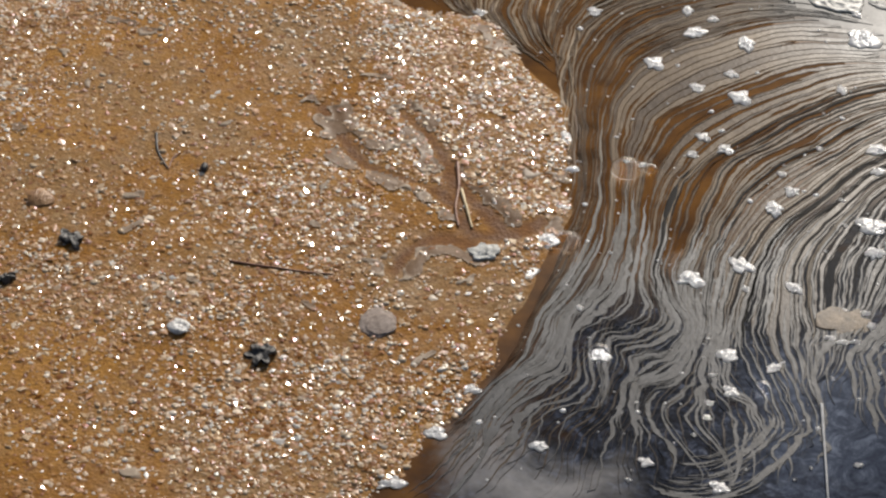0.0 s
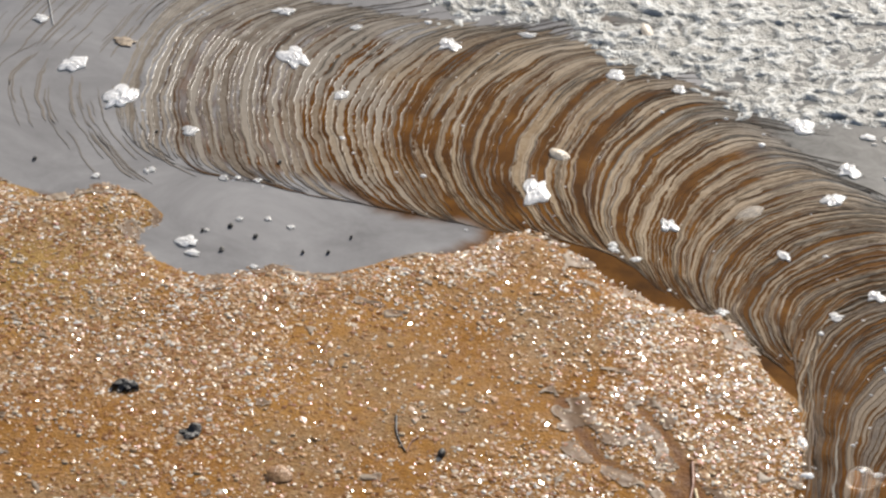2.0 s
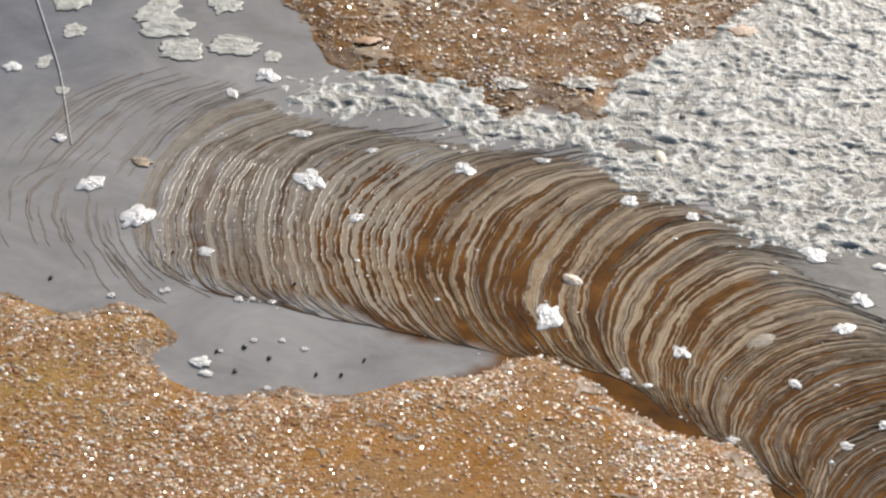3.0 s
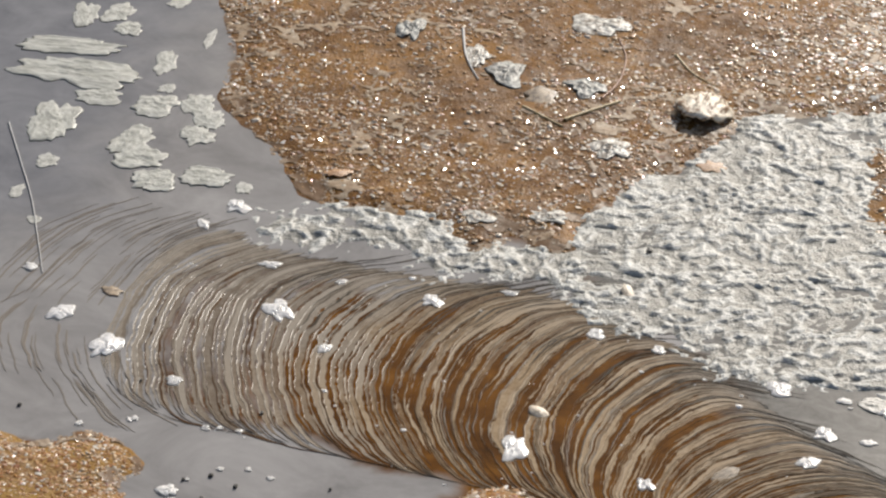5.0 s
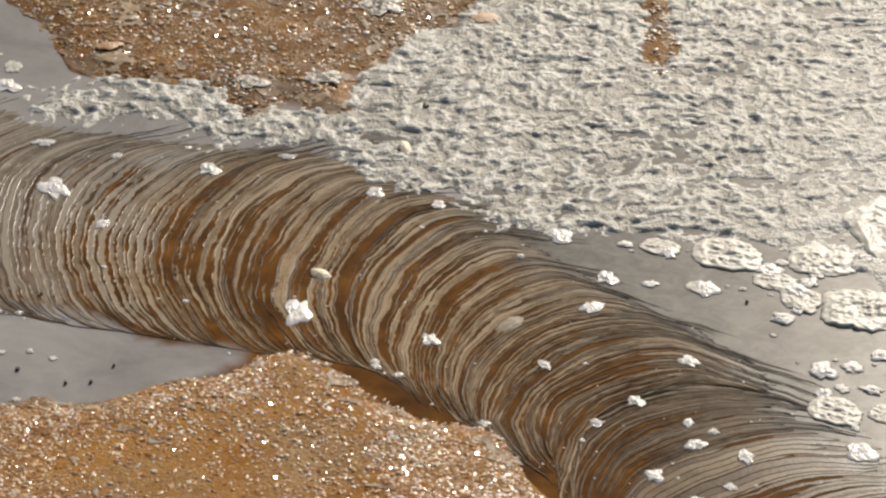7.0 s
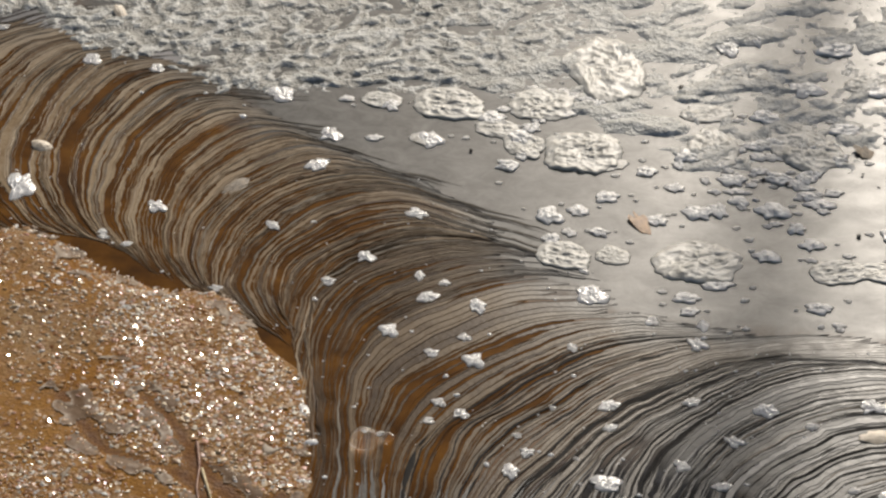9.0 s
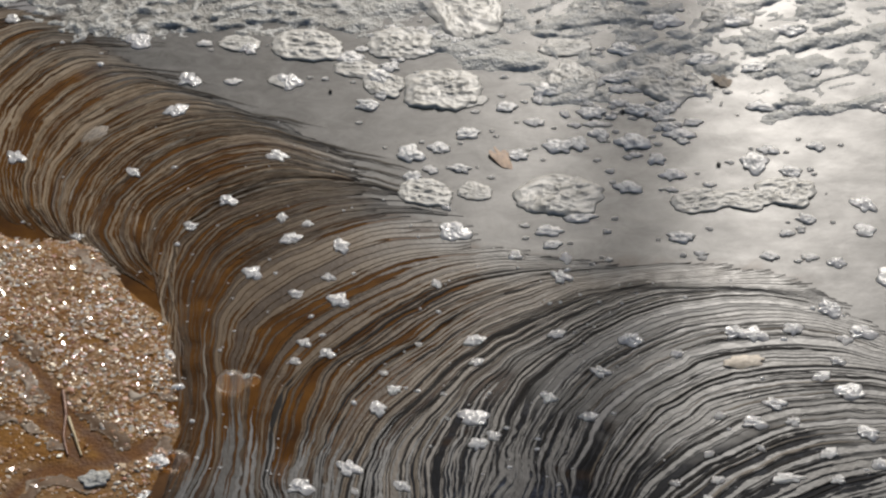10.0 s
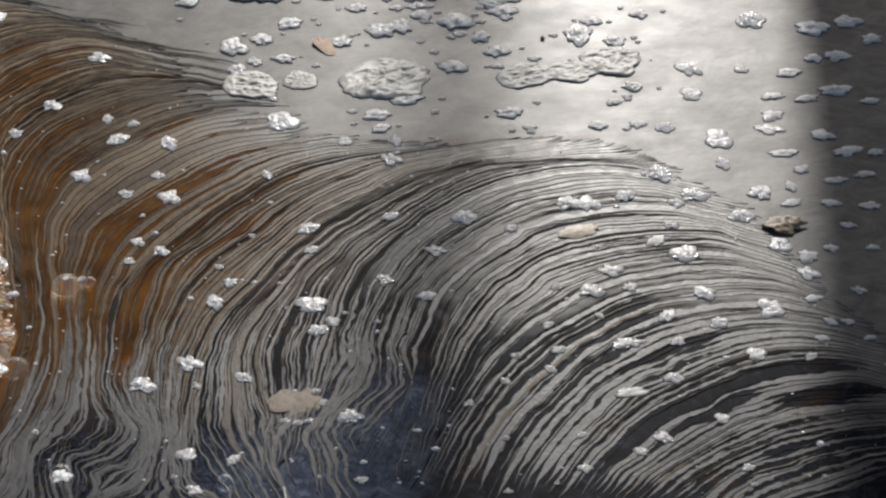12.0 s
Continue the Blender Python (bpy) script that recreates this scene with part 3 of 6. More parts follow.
def water_material():
    s = Shade("silty water")
    edge = s.math("MULTIPLY", s.math("SUBTRACT", s.noise(11, 6, 0.62, warp=0.5), 0.5), 0.9)
    slick = s.span(s.math("ADD", s.attr("slick"), edge), 0.3, 0.7)
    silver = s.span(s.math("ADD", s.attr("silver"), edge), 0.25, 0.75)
    deep = s.span(s.math("ADD", s.attr("deep"), edge), 0.15, 0.85)
    veil = s.span(s.math("ADD", s.attr("veil"), s.math("MULTIPLY", s.math("SUBTRACT", s.noise(40, 8, 0.7, warp=2.5), 0.5), 2.6)), 0.45, 1.35)
    film = s.math("MAXIMUM", slick, silver)
    brown = s.ramp(s.noise(22, 6, 0.6), (0.3, (0.05, 0.018, 0.002)), (0.5, (0.102, 0.039, 0.004)), (0.72, (0.185, 0.078, 0.011)))
    dark = s.ramp(s.noise(42, 8, 0.72, warp=1.8), (0.35, (0.004, 0.005, 0.007)), (0.55, (0.014, 0.016, 0.022)), (0.72, (0.055, 0.06, 0.074)))
    dark = s.mix(s.span(s.noise(10, 4, 0.6), 0.56, 0.68, 0.0, 0.7), dark, (0.055, 0.026, 0.008))
    # Marbled veins, with some of the sky's blue put into their colour.
    veins = s.ramp(s.noise(34, 8, 0.68, warp=3.5), (0.4, (0.006, 0.008, 0.014)), (0.52, (0.04, 0.052, 0.085)), (0.66, (0.18, 0.205, 0.27)))
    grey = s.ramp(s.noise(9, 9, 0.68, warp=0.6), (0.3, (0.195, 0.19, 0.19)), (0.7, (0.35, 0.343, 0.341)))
    # Silver film: grey, with part of the glare put into its pale tone.
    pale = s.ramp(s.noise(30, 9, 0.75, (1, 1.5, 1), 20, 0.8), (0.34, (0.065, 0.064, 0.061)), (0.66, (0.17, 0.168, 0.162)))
    # Bluer and darker to the far left: sky reflection put into the slick's colour.
    grey = s.mix(s.span(s.math("ADD", s.attr("sky_tint"), s.math("MULTIPLY", s.math("SUBTRACT", s.noise(12, 6, 0.62, warp=0.6), 0.5), 0.8)), 0.1, 0.9, 0.0, 0.75), grey, s.ramp(s.noise(16, 7, 0.65, warp=0.5), (0.3, (0.11, 0.118, 0.142)), (0.7, (0.22, 0.228, 0.25))))
    # Blue patch: the sky's reflection on dark water, painted as mottled colour.
    sky_blue = s.span(s.math("ADD", s.attr("sky_blue"), s.math("MULTIPLY", s.math("SUBTRACT", s.noise(28, 9, 0.72, warp=1.0), 0.5), 1.6)), 0.25, 1.1)
    sky_mottle = s.ramp(s.noise(45, 10, 0.8, warp=1.2), (0.36, (0.02, 0.028, 0.05)), (0.5, (0.06, 0.076, 0.112)), (0.64, (0.17, 0.2, 0.262)))
    colour = s.mix(slick, s.mix(silver, s.mix(sky_blue, s.mix(veil, s.mix(deep, brown, dark), veins), sky_mottle), pale), grey)
    s.set(Base_Color=colour, Roughness=s.math("ADD", s.span(s.math("MAXIMUM", film, deep), 0, 0.04, 0.1, 0.28), s.math("MULTIPLY", film, s.span(s.noise(26, 5, 0.6, (1, 1.4, 1), 10), 0.3, 0.7, 0.035, 0.07))), IOR=1.36)
    s.set(Specular_IOR_Level=s.math("MAXIMUM", s.math("MULTIPLY", silver, s.span(s.noise(14, 6, 0.6, (1, 1.5, 1), 15, 0.6), 0.3, 0.7, 0.11, 0.155)), s.math("MULTIPLY", s.math("SUBTRACT", 1.0, s.math("MULTIPLY", film, 0.5)), s.math("SUBTRACT", 0.09, s.math("MULTIPLY", deep, 0.078)))))
    return s.bump(s.math("MULTIPLY", s.noise(60, 4, 0.55, (1, 1.5, 1), 15), film), 0.12, 0.001).mat


def film_material(name, beige, greys, pale, rough, gloss):
    """Film from brown where it is thin to pale where it is thick, paler along a torn lip."""
    s = Shade(name)
    body = s.math("ADD", s.math("MULTIPLY", s.each(), 0.45), s.math("ADD", s.math("MULTIPLY", s.noise(38, 6, 0.62), 0.6), s.math("MULTIPLY", s.math("SUBTRACT", s.noise(240, 5, 0.65, warp=0.6), 0.55), 0.5)))
    tone = s.mix(s.attr("grey"), s.ramp(body, *zip((0.24, 0.42, 0.66), beige)), s.ramp(body, *zip((0.24, 0.45, 0.7), greys)))
    tone = s.mix(s.math("MULTIPLY", s.attr("lip"), s.span(s.noise(110, 5, 0.65), 0.35, 0.65, 0.1, 0.75)), tone, s.mix(s.attr("grey"), *pale))
    tone = s.mix(s.math("MULTIPLY", s.attr("pale"), 0.85), tone, s.ramp(body, (0.25, (0.135, 0.108, 0.08)), (0.6, (0.285, 0.255, 0.215))))
    brown = s.ramp(body, (0.25, (0.044, 0.019, 0.006)), (0.46, (0.105, 0.06, 0.027)), (0.66, (0.24, 0.168, 0.1)))
    tone = s.mix(s.attr("tan"), tone, s.mix(s.math("MULTIPLY", s.attr("lip"), s.span(s.noise(90, 5, 0.65), 0.38, 0.6, 0.0, 0.85)), brown, (0.36, 0.27, 0.165)))
    thin = s.ramp(s.noise(45, 6, 0.65), (0.32, (0.01, 0.011, 0.014)), (0.7, (0.078, 0.083, 0.094)))
    tone = s.mix(s.attr("thin"), tone, thin)
    tone = s.mix(s.math("MULTIPLY", s.attr("dim"), 0.42), tone, (0.03, 0.016, 0.006))
    melt = s.attr("melt")
    tone = s.mix(melt, tone, s.ramp(s.noise(30, 6, 0.6), (0.34, (0.08, 0.078, 0.073)), (0.66, (0.15, 0.148, 0.142))))
    s.set(Base_Color=tone, Roughness=s.math("ADD", s.span(s.noise(80, 3), 0.3, 0.7, rough, rough + 0.07), s.math("MULTIPLY", melt, 0.285 - rough)), IOR=1.38,
          Specular_IOR_Level=s.math("MULTIPLY", s.math("SUBTRACT", 1.0, s.math("MAXIMUM", s.math("MULTIPLY", s.attr("tan"), 0.52), s.math("MULTIPLY", s.attr("thin"), 0.15))), gloss))
    return s.bump(s.noise(260, 4), 0.25, 0.0006).mat


def sand_material(name, ochre_tones, pale_tones, gloss):
    s = Shade(name)
    patch = s.noise(9, 7, 0.66)
    ochre = s.ramp(s.noise(150, 6, 0.72), *zip((0.25, 0.5, 0.75), ochre_tones))
    pale = s.ramp(s.noise(170, 6, 0.72), *zip((0.3, 0.7), pale_tones))
    ochre = s.mix(s.span(s.noise(5, 5, 0.6), 0.42, 0.62), ochre, s.ramp(s.noise(120, 6, 0.7), (0.3, ochre_tones[1]), (0.7, (ochre_tones[2][0], ochre_tones[2][1], ochre_tones[2][2] * 1.1))))
    mud = s.ramp(s.noise(60, 5, 0.6), (0.3, (0.12, 0.045, 0.012)), (0.7, (0.22, 0.1, 0.035)))
    ochre = s.mix(s.math("MULTIPLY", s.attr("bay"), 0.75), ochre, s.ramp(s.noise(130, 6, 0.7), (0.3, (0.2, 0.115, 0.02)), (0.7, (0.4, 0.26, 0.075))))
    s.set(Base_Color=s.mix(s.attr("runnel"), s.mix(s.span(patch, 0.42, 0.66), ochre, pale), mud), Roughness=s.span(s.noise(60, 5), 0.35, 0.65, gloss, gloss + 0.25), IOR=1.34, Specular_IOR_Level=0.3)
    return s.bump(s.math("ADD", s.noise(420, 5, 0.7), s.cells(300)), 0.45, 0.0014).mat


def grain_material(name, *tones):
    s = Shade(name)
    return s.set(Base_Color=s.ramp(s.island(), *zip((0.0, 0.3, 0.6, 0.85, 1.0), tones)), Roughness=s.span(s.math("FRACT", s.math("MULTIPLY", s.island(), 91.0)), 0.2, 0.8, 0.12, 0.5), IOR=1.45,
                 Specular_Tint=s.ramp(s.math("FRACT", s.math("MULTIPLY", s.island(), 37.0)), (0.0, (1.0, 0.5, 0.75)), (0.3, (1.0, 1.0, 1.0)), (0.6, (0.8, 1.0, 0.9)), (0.8, (1.0, 0.95, 0.75)), (1.0, (0.8, 0.7, 1.0)))).mat


def bead_material(name, *tones):
    s = Shade(name)
    return s.set(Base_Color=s.ramp(s.island(), *zip((0.0, 0.4, 0.75, 1.0), tones)), Roughness=s.span(s.math("FRACT", s.math("MULTIPLY", s.island(), 53.0)), 0.0, 1.0, 0.08, 0.34), IOR=1.4,
                 Specular_Tint=s.ramp(s.math("FRACT", s.math("MULTIPLY", s.island(), 37.0)), (0.0, (1.0, 0.45, 0.7)), (0.25, (1.0, 1.0, 1.0)), (0.7, (1.0, 0.95, 0.85)), (1.0, (0.85, 0.75, 1.0)))).mat


def foam_material(name, low, high, rough, depth):
    """Foam scatters light through itself."""
    s = Shade(name)
    tone = s.mix(s.span(s.noise(5, 5), 0.3, 0.7), low, high)
    s.set(Base_Color=tone, Roughness=rough, IOR=1.33, Subsurface_Weight=1.0, Subsurface_Scale=depth)
    s.bsdf.inputs["Subsurface Radius"].default_value = (1, 1, 1)
    return s.bump(s.cells(24), 0.25, 0.0007).mat


def crust_material():
    s = Shade("dried foam crust")
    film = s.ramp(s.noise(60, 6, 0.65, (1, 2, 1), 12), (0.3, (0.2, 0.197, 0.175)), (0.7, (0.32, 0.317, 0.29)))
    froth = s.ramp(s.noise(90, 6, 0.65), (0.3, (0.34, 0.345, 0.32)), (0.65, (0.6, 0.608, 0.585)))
    # Ridge crests take the paler tone, the hollows between them the darker one.
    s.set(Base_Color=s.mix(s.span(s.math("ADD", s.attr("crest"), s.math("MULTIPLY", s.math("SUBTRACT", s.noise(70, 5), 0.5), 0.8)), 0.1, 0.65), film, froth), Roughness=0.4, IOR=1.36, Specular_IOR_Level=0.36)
    return s.bump(s.math("ADD", s.noise(280, 5, 0.65), s.cells(320)), 0.5, 0.0016).mat


def tinted_lace():
    s = Shade("dried scum")
    s.set(Base_Color=s.ramp(s.noise(70, 6, 0.65), (0.3, (0.22, 0.14, 0.075)), (0.5, (0.34, 0.25, 0.165)), (0.7, (0.5, 0.42, 0.32))), Roughness=0.55, IOR=1.36, Specular_IOR_Level=0.25)
    return s.bump(s.noise(300, 5, 0.65), 0.4, 0.001).mat


def lobe_material():
    s = Shade("thin wet scum")
    body = s.ramp(s.noise(45, 6, 0.62), (0.3, (0.13, 0.07, 0.032)), (0.7, (0.22, 0.145, 0.09)))
    s.set(Base_Color=s.mix(s.math("MULTIPLY", s.attr("rim"), 0.75), body, (0.42, 0.35, 0.27)), Roughness=s.span(s.noise(90, 4), 0.3, 0.7, 0.42, 0.6), IOR=1.34, Specular_IOR_Level=0.2)
    return s.bump(s.noise(200, 5, 0.65), 0.3, 0.001).mat


def bubble_material():
    s = Shade("clear bubble")
    return s.set(Base_Color=(0.96, 0.97, 1.0), Roughness=0.03, IOR=1.33, Transmission_Weight=1.0).mat


def wood_material():
    s = Shade("weathered wood")
    return s.set(Base_Color=s.ramp(s.noise(6, 6, 0.6, (6, 6, 0.6)), (0.3, (0.09, 0.07, 0.05)), (0.7, (0.22, 0.19, 0.15))), Roughness=0.8).mat


RENT = Shade("brown water in a rent").set(Base_Color=(0.14, 0.115, 0.09), Roughness=0.55).mat
WATER, CRUST, WOOD = water_material(), crust_material(), wood_material()
GRAIN = grain_material("ochre sand grain", (0.17, 0.06, 0.01), (0.29, 0.124, 0.03), (0.39, 0.205, 0.078), (0.48, 0.315, 0.175), (0.72, 0.62, 0.5))
# Pale froth; on the shore its white also stands in for glints.
FLECK = grain_material("froth fleck", (0.4, 0.36, 0.3), (0.5, 0.46, 0.4), (0.6, 0.57, 0.52), (0.7, 0.68, 0.64), (0.8, 0.79, 0.76))
LACE, LOBE, CLEAR = tinted_lace(), lobe_material(), bubble_material()
BEAD = bead_material("beige froth bead", (0.3, 0.17, 0.075), (0.4, 0.28, 0.16), (0.52, 0.43, 0.32), (0.68, 0.63, 0.56))
BEAD_RUST = bead_material("tan froth bead", (0.26, 0.13, 0.045), (0.35, 0.22, 0.11), (0.46, 0.36, 0.25), (0.68, 0.62, 0.55))
RUST_GRAIN = grain_material("rust-brown sand grain", (0.07, 0.024, 0.003), (0.15, 0.06, 0.008), (0.26, 0.125, 0.022), (0.38, 0.22, 0.08), (0.72, 0.6, 0.48))
FILM = film_material("torn film", ((0.115, 0.054, 0.014), (0.205, 0.129, 0.058), (0.33, 0.248, 0.155)), ((0.03, 0.029, 0.027), (0.075, 0.073, 0.071), (0.165, 0.165, 0.165)),
                     ((0.38, 0.33, 0.255), (0.22, 0.22, 0.22)), 0.29, 0.155)
GREY_FILM = film_material("grey film", ((0.019, 0.0185, 0.018), (0.052, 0.0515, 0.051), (0.142, 0.142, 0.142)), ((0.019, 0.0185, 0.018), (0.052, 0.0515, 0.051), (0.142, 0.142, 0.142)),
                          ((0.2, 0.2, 0.2), (0.2, 0.2, 0.2)), 0.36, 0.19)
SAND = sand_material("wet ochre sand", ((0.15, 0.053, 0.006), (0.27, 0.116, 0.016), (0.4, 0.205, 0.045)), ((0.16, 0.072, 0.018), (0.4, 0.26, 0.125)), 0.6)
RUST = sand_material("wet rust-brown sand", ((0.06, 0.02, 0.002), (0.165, 0.066, 0.006), (0.33, 0.16, 0.024)), ((0.05, 0.017, 0.002), (0.17, 0.077, 0.016)), 0.5)
FOAM = foam_material("white foam", (0.9, 0.9, 0.89), (0.98, 0.98, 0.98), 0.17, 0.009)
RAFT = foam_material("flat grey foam", (0.33, 0.335, 0.305), (0.55, 0.556, 0.515), 0.4, 0.003)
PALE_RAFT = foam_material("flat pale foam", (0.4, 0.39, 0.35), (0.62, 0.61, 0.57), 0.42, 0.003)
SCUM = foam_material("grey bubbly foam", (0.66, 0.66, 0.64), (0.88, 0.88, 0.86), 0.32, 0.008)

# ---- water: one sheet to the horizon, fine where the film lies
near_x, near_y = np.arange(-1.2, 1.3, 0.0085), np.arange(1.2, 3.8, 0.0085)
far = np.array([0.03, 0.1, 0.3, 0.8, 2, 5, 12, 30, 80, 200, 500, 1500.0])
gx, gy, quads = sheet(np.r_[near_x[0] - far[::-1], near_x, near_x[-1] + far], np.r_[near_y[0] - far[::-1], near_y, near_y[-1] + far])
sway = ripple(gx, gy, 0.12, 5) * 0.012
water = mesh_of("water", np.stack([gx, gy, 0.0 * gx], 1), quads, WATER)
slick, silver, deep = inside(gx, gy, SLICK_EDGE) + sway, inside(gx, gy, SILVER_EDGE) + sway, inside(gx, gy, DEEP_EDGE) + sway
patchy = np.maximum(0.5 * smooth(inside(gx, gy, BEND_FILM), -0.05, 0.05), 0.52 * smooth(inside(gx, gy, SHORE_FILM), -0.05, 0.03))
attribute(water, "slick", np.maximum(smooth(slick, -0.05, 0.04), patchy))
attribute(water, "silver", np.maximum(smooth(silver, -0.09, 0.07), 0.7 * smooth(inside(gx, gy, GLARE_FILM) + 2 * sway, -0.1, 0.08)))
attribute(water, "sky_blue", smooth(inside(gx, gy, SKY_BLUE_EDGE) + 2 * sway, -0.06, 0.06))
attribute(water, "sky_tint", smooth(-gx, 0.5, 0.85) * smooth(gy, 2.3, 2.8))
attribute(water, "deep", smooth(deep, -0.08, 0.1))
attribute(water, "veil", smooth(inside(gx, gy, MARBLE_EDGE) + sway, -0.05, 0.03) * (0.72 + 0.28 * smooth(gx, 0.15, 0.3)))
tagged(new("water", water), "shallow brown and grey silty water with a floating film", "water", kind="structure")


# ---- sand banks
RUNNELS = [even(spline(line), 40) for line in (RUNNEL_WEST, RUNNEL_EAST, RUNNEL_LOW)]


def runnel_gap(x, y):
    """The distance to the nearest runnel in the sand."""
    near = np.full(np.shape(x), 1.0)
    for line in RUNNELS:
        for px, py in line:
            near = np.minimum(near, (x - px) ** 2 + (y - py) ** 2)
    return np.sqrt(near) + ripple(x, y, 0.03, 33) * 0.005


def bank_height(x, y, outline):
    d = inside(x, y, outline) + ripple(x, y, 0.05, 21) * 0.009
    z = np.clip(d / 0.03, -1, 1) * 0.004 + np.clip(d / 0.25, 0, 1) * 0.008 + ripple(x, y, 0.04, 31) * 0.001 * np.clip(d / 0.02 + 0.5, 0, 1)
    if outline is SAND_SHORE:
        z = z + 0.02 * np.clip(d - 0.5, 0, 4)
        z = z - 0.0012 * (1 - smooth(runnel_gap(x, y), 0.004, 0.014))
    return z


def sand_bank(outline, lo, hi, label, material):
    xs, ys = np.arange(lo[0], hi[0], 0.005), np.arange(lo[1], hi[1], 0.005)
    if outline is SAND_SHORE:
        out = np.array([0.02, 0.06, 0.15, 0.3, 0.5, 0.8, 1.2, 1.8, 2.6, 3.6, 5.0, 7.0, 9.0, 12.0])
        xs, ys = np.r_[lo[0] - out[::-1], xs, xs[-1] + out], np.r_[lo[1] - out[::-1], ys]
    x, y, faces = sheet(xs, ys)
    z = bank_height(x, y, outline)
    keep = (z > -0.0035)[faces].any(1)
    me = mesh_of("sand_bank", np.stack([x, y, z], 1), faces[keep], material)
    attribute(me, "bay", smooth(-x, 0.4, 0.62) * smooth(y, 1.9, 2.1) if outline is SAND_SHORE else 0 * x)
    attribute(me, "runnel", 1 - smooth(runnel_gap(x, y), 0.002, 0.008))
    ob = new("sand_bank", me)
    return tagged(ob, label, "sand", kind="structure")


def grains(outline, lo, hi, count, seed, material, name, label, large=0.0015, rim=0.0, bare=0.28, within=None):
    """Loose chips of sand and shell on a bank, in one mesh."""
    r = np.random.default_rng(seed)
    x, y = r.uniform(lo[0], hi[0], count), r.uniform(lo[1], hi[1], count)
    keep = inside(x, y, outline) > -0.004 + 0.012 * r.random(count)
    keep &= r.random(count) < bare + (1 - bare) * smooth(ripple(x, y, 0.13, 35, 4) + 0.7 * np.exp(-np.maximum(inside(x, y, outline, 2), 0) / 0.1), -0.3, 0.7)
    keep &= np.minimum(x - lo[0], y - lo[1]) > 0.14 * r.random(count)
    if within is not None:
        keep &= inside(x, y, within) > 0.06 * r.random(count) - 0.02
    if outline is SAND_SHORE:
        keep &= runnel_gap(x, y) > 0.006
    if rim:
        keep &= (r.random(count) < np.exp(-np.maximum(inside(x, y, outline), 0) / rim)) & (ripple(x, y, 0.035, 36) > -0.1)
    x, y = x[keep], y[keep]
    n = len(x)
    size = np.minimum(large * np.exp(r.normal(0, 0.48, n)), 2.2 * large)
    z = bank_height(x, y, outline) + size * 0.12
    corner = np.array([(1, 0, 0), (0, 1, 0), (-1, 0, 0), (0, -1, 0), (0, 0, 1), (0, 0, -1)], float)
    v = corner[None] * r.uniform(0.6, 1.5, (n, 6, 1)) * np.array([1.2, 0.9, 0.13]) + r.normal(0, 0.05, (n, 6, 3))
    a, t = r.uniform(0, 2 * np.pi, n), r.normal(0, 0.1, (n, 2))
    v[..., 2] += v[..., 0] * t[:, :1] + v[..., 1] * t[:, 1:]
    c, s = np.cos(a)[:, None], np.sin(a)[:, None]
    v = np.stack([v[..., 0] * c - v[..., 1] * s, v[..., 0] * s + v[..., 1] * c, v[..., 2]], -1) * size[:, None, None]
    v += np.stack([x, y, z], 1)[:, None]
    tri = np.array([(0, 1, 4), (1, 2, 4), (2, 3, 4), (3, 0, 4), (1, 0, 5), (2, 1, 5), (3, 2, 5), (0, 3, 5)])
    faces = (np.arange(n)[:, None, None] * 6 + tri[None]).reshape(-1, 3)
    ob = new(name, mesh_of(name, v.reshape(-1, 3), faces, material, False))
    return tagged(ob, label, "sand", kind="stuff")


sand_bank(SAND_SHORE, (-1.3, 1.2), (0.16, 2.45), "wet ochre sand bank beside the striped water", SAND)
sand_bank(SAND_SPIT, (-0.8, 2.6), (0.5, 4.2), "wet rust-brown sand spit behind the foam", RUST)
sand_bank(SAND_PATCH, (0.1, 2.6), (0.4, 3.3), "small wet brown patch of sand within the foam crust", RUST)
grains(SAND_SHORE, (-1.05, 1.3), (0.16, 2.4), 200000, 3, GRAIN, "sand_grains", "wet glittering ochre and beige sand grains on the bank", 0.0014, 0.0, 0.22)
grains(SAND_SPIT, (-0.75, 2.65), (0.45, 3.6), 45000, 4, RUST_GRAIN, "sand_grains", "wet glittering rust-brown sand grains on the spit", 0.0016, 0.0, 0.12)
grains(SAND_SHORE, (-1.05, 1.3), (0.16, 2.4), 60000, 5, FLECK, "froth_flecks", "small white flecks of froth and painted glints along the sand's edge", 0.0013, 0.2, 0.04)
grains(SAND_SPIT, (-0.75, 2.65), (0.45, 3.6), 22000, 6, FLECK, "froth_flecks", "small white flecks of froth on the brown spit", 0.0015, 0.25)
grains(SAND_SPIT, (0.0, 2.65), (0.5, 3.6), 4000, 8, FLECK, "froth_flecks", "pinkish-white froth crumbs on the brown spit beside the shell", 0.0026, 0.0, 0.05, SPIT_FROTH)


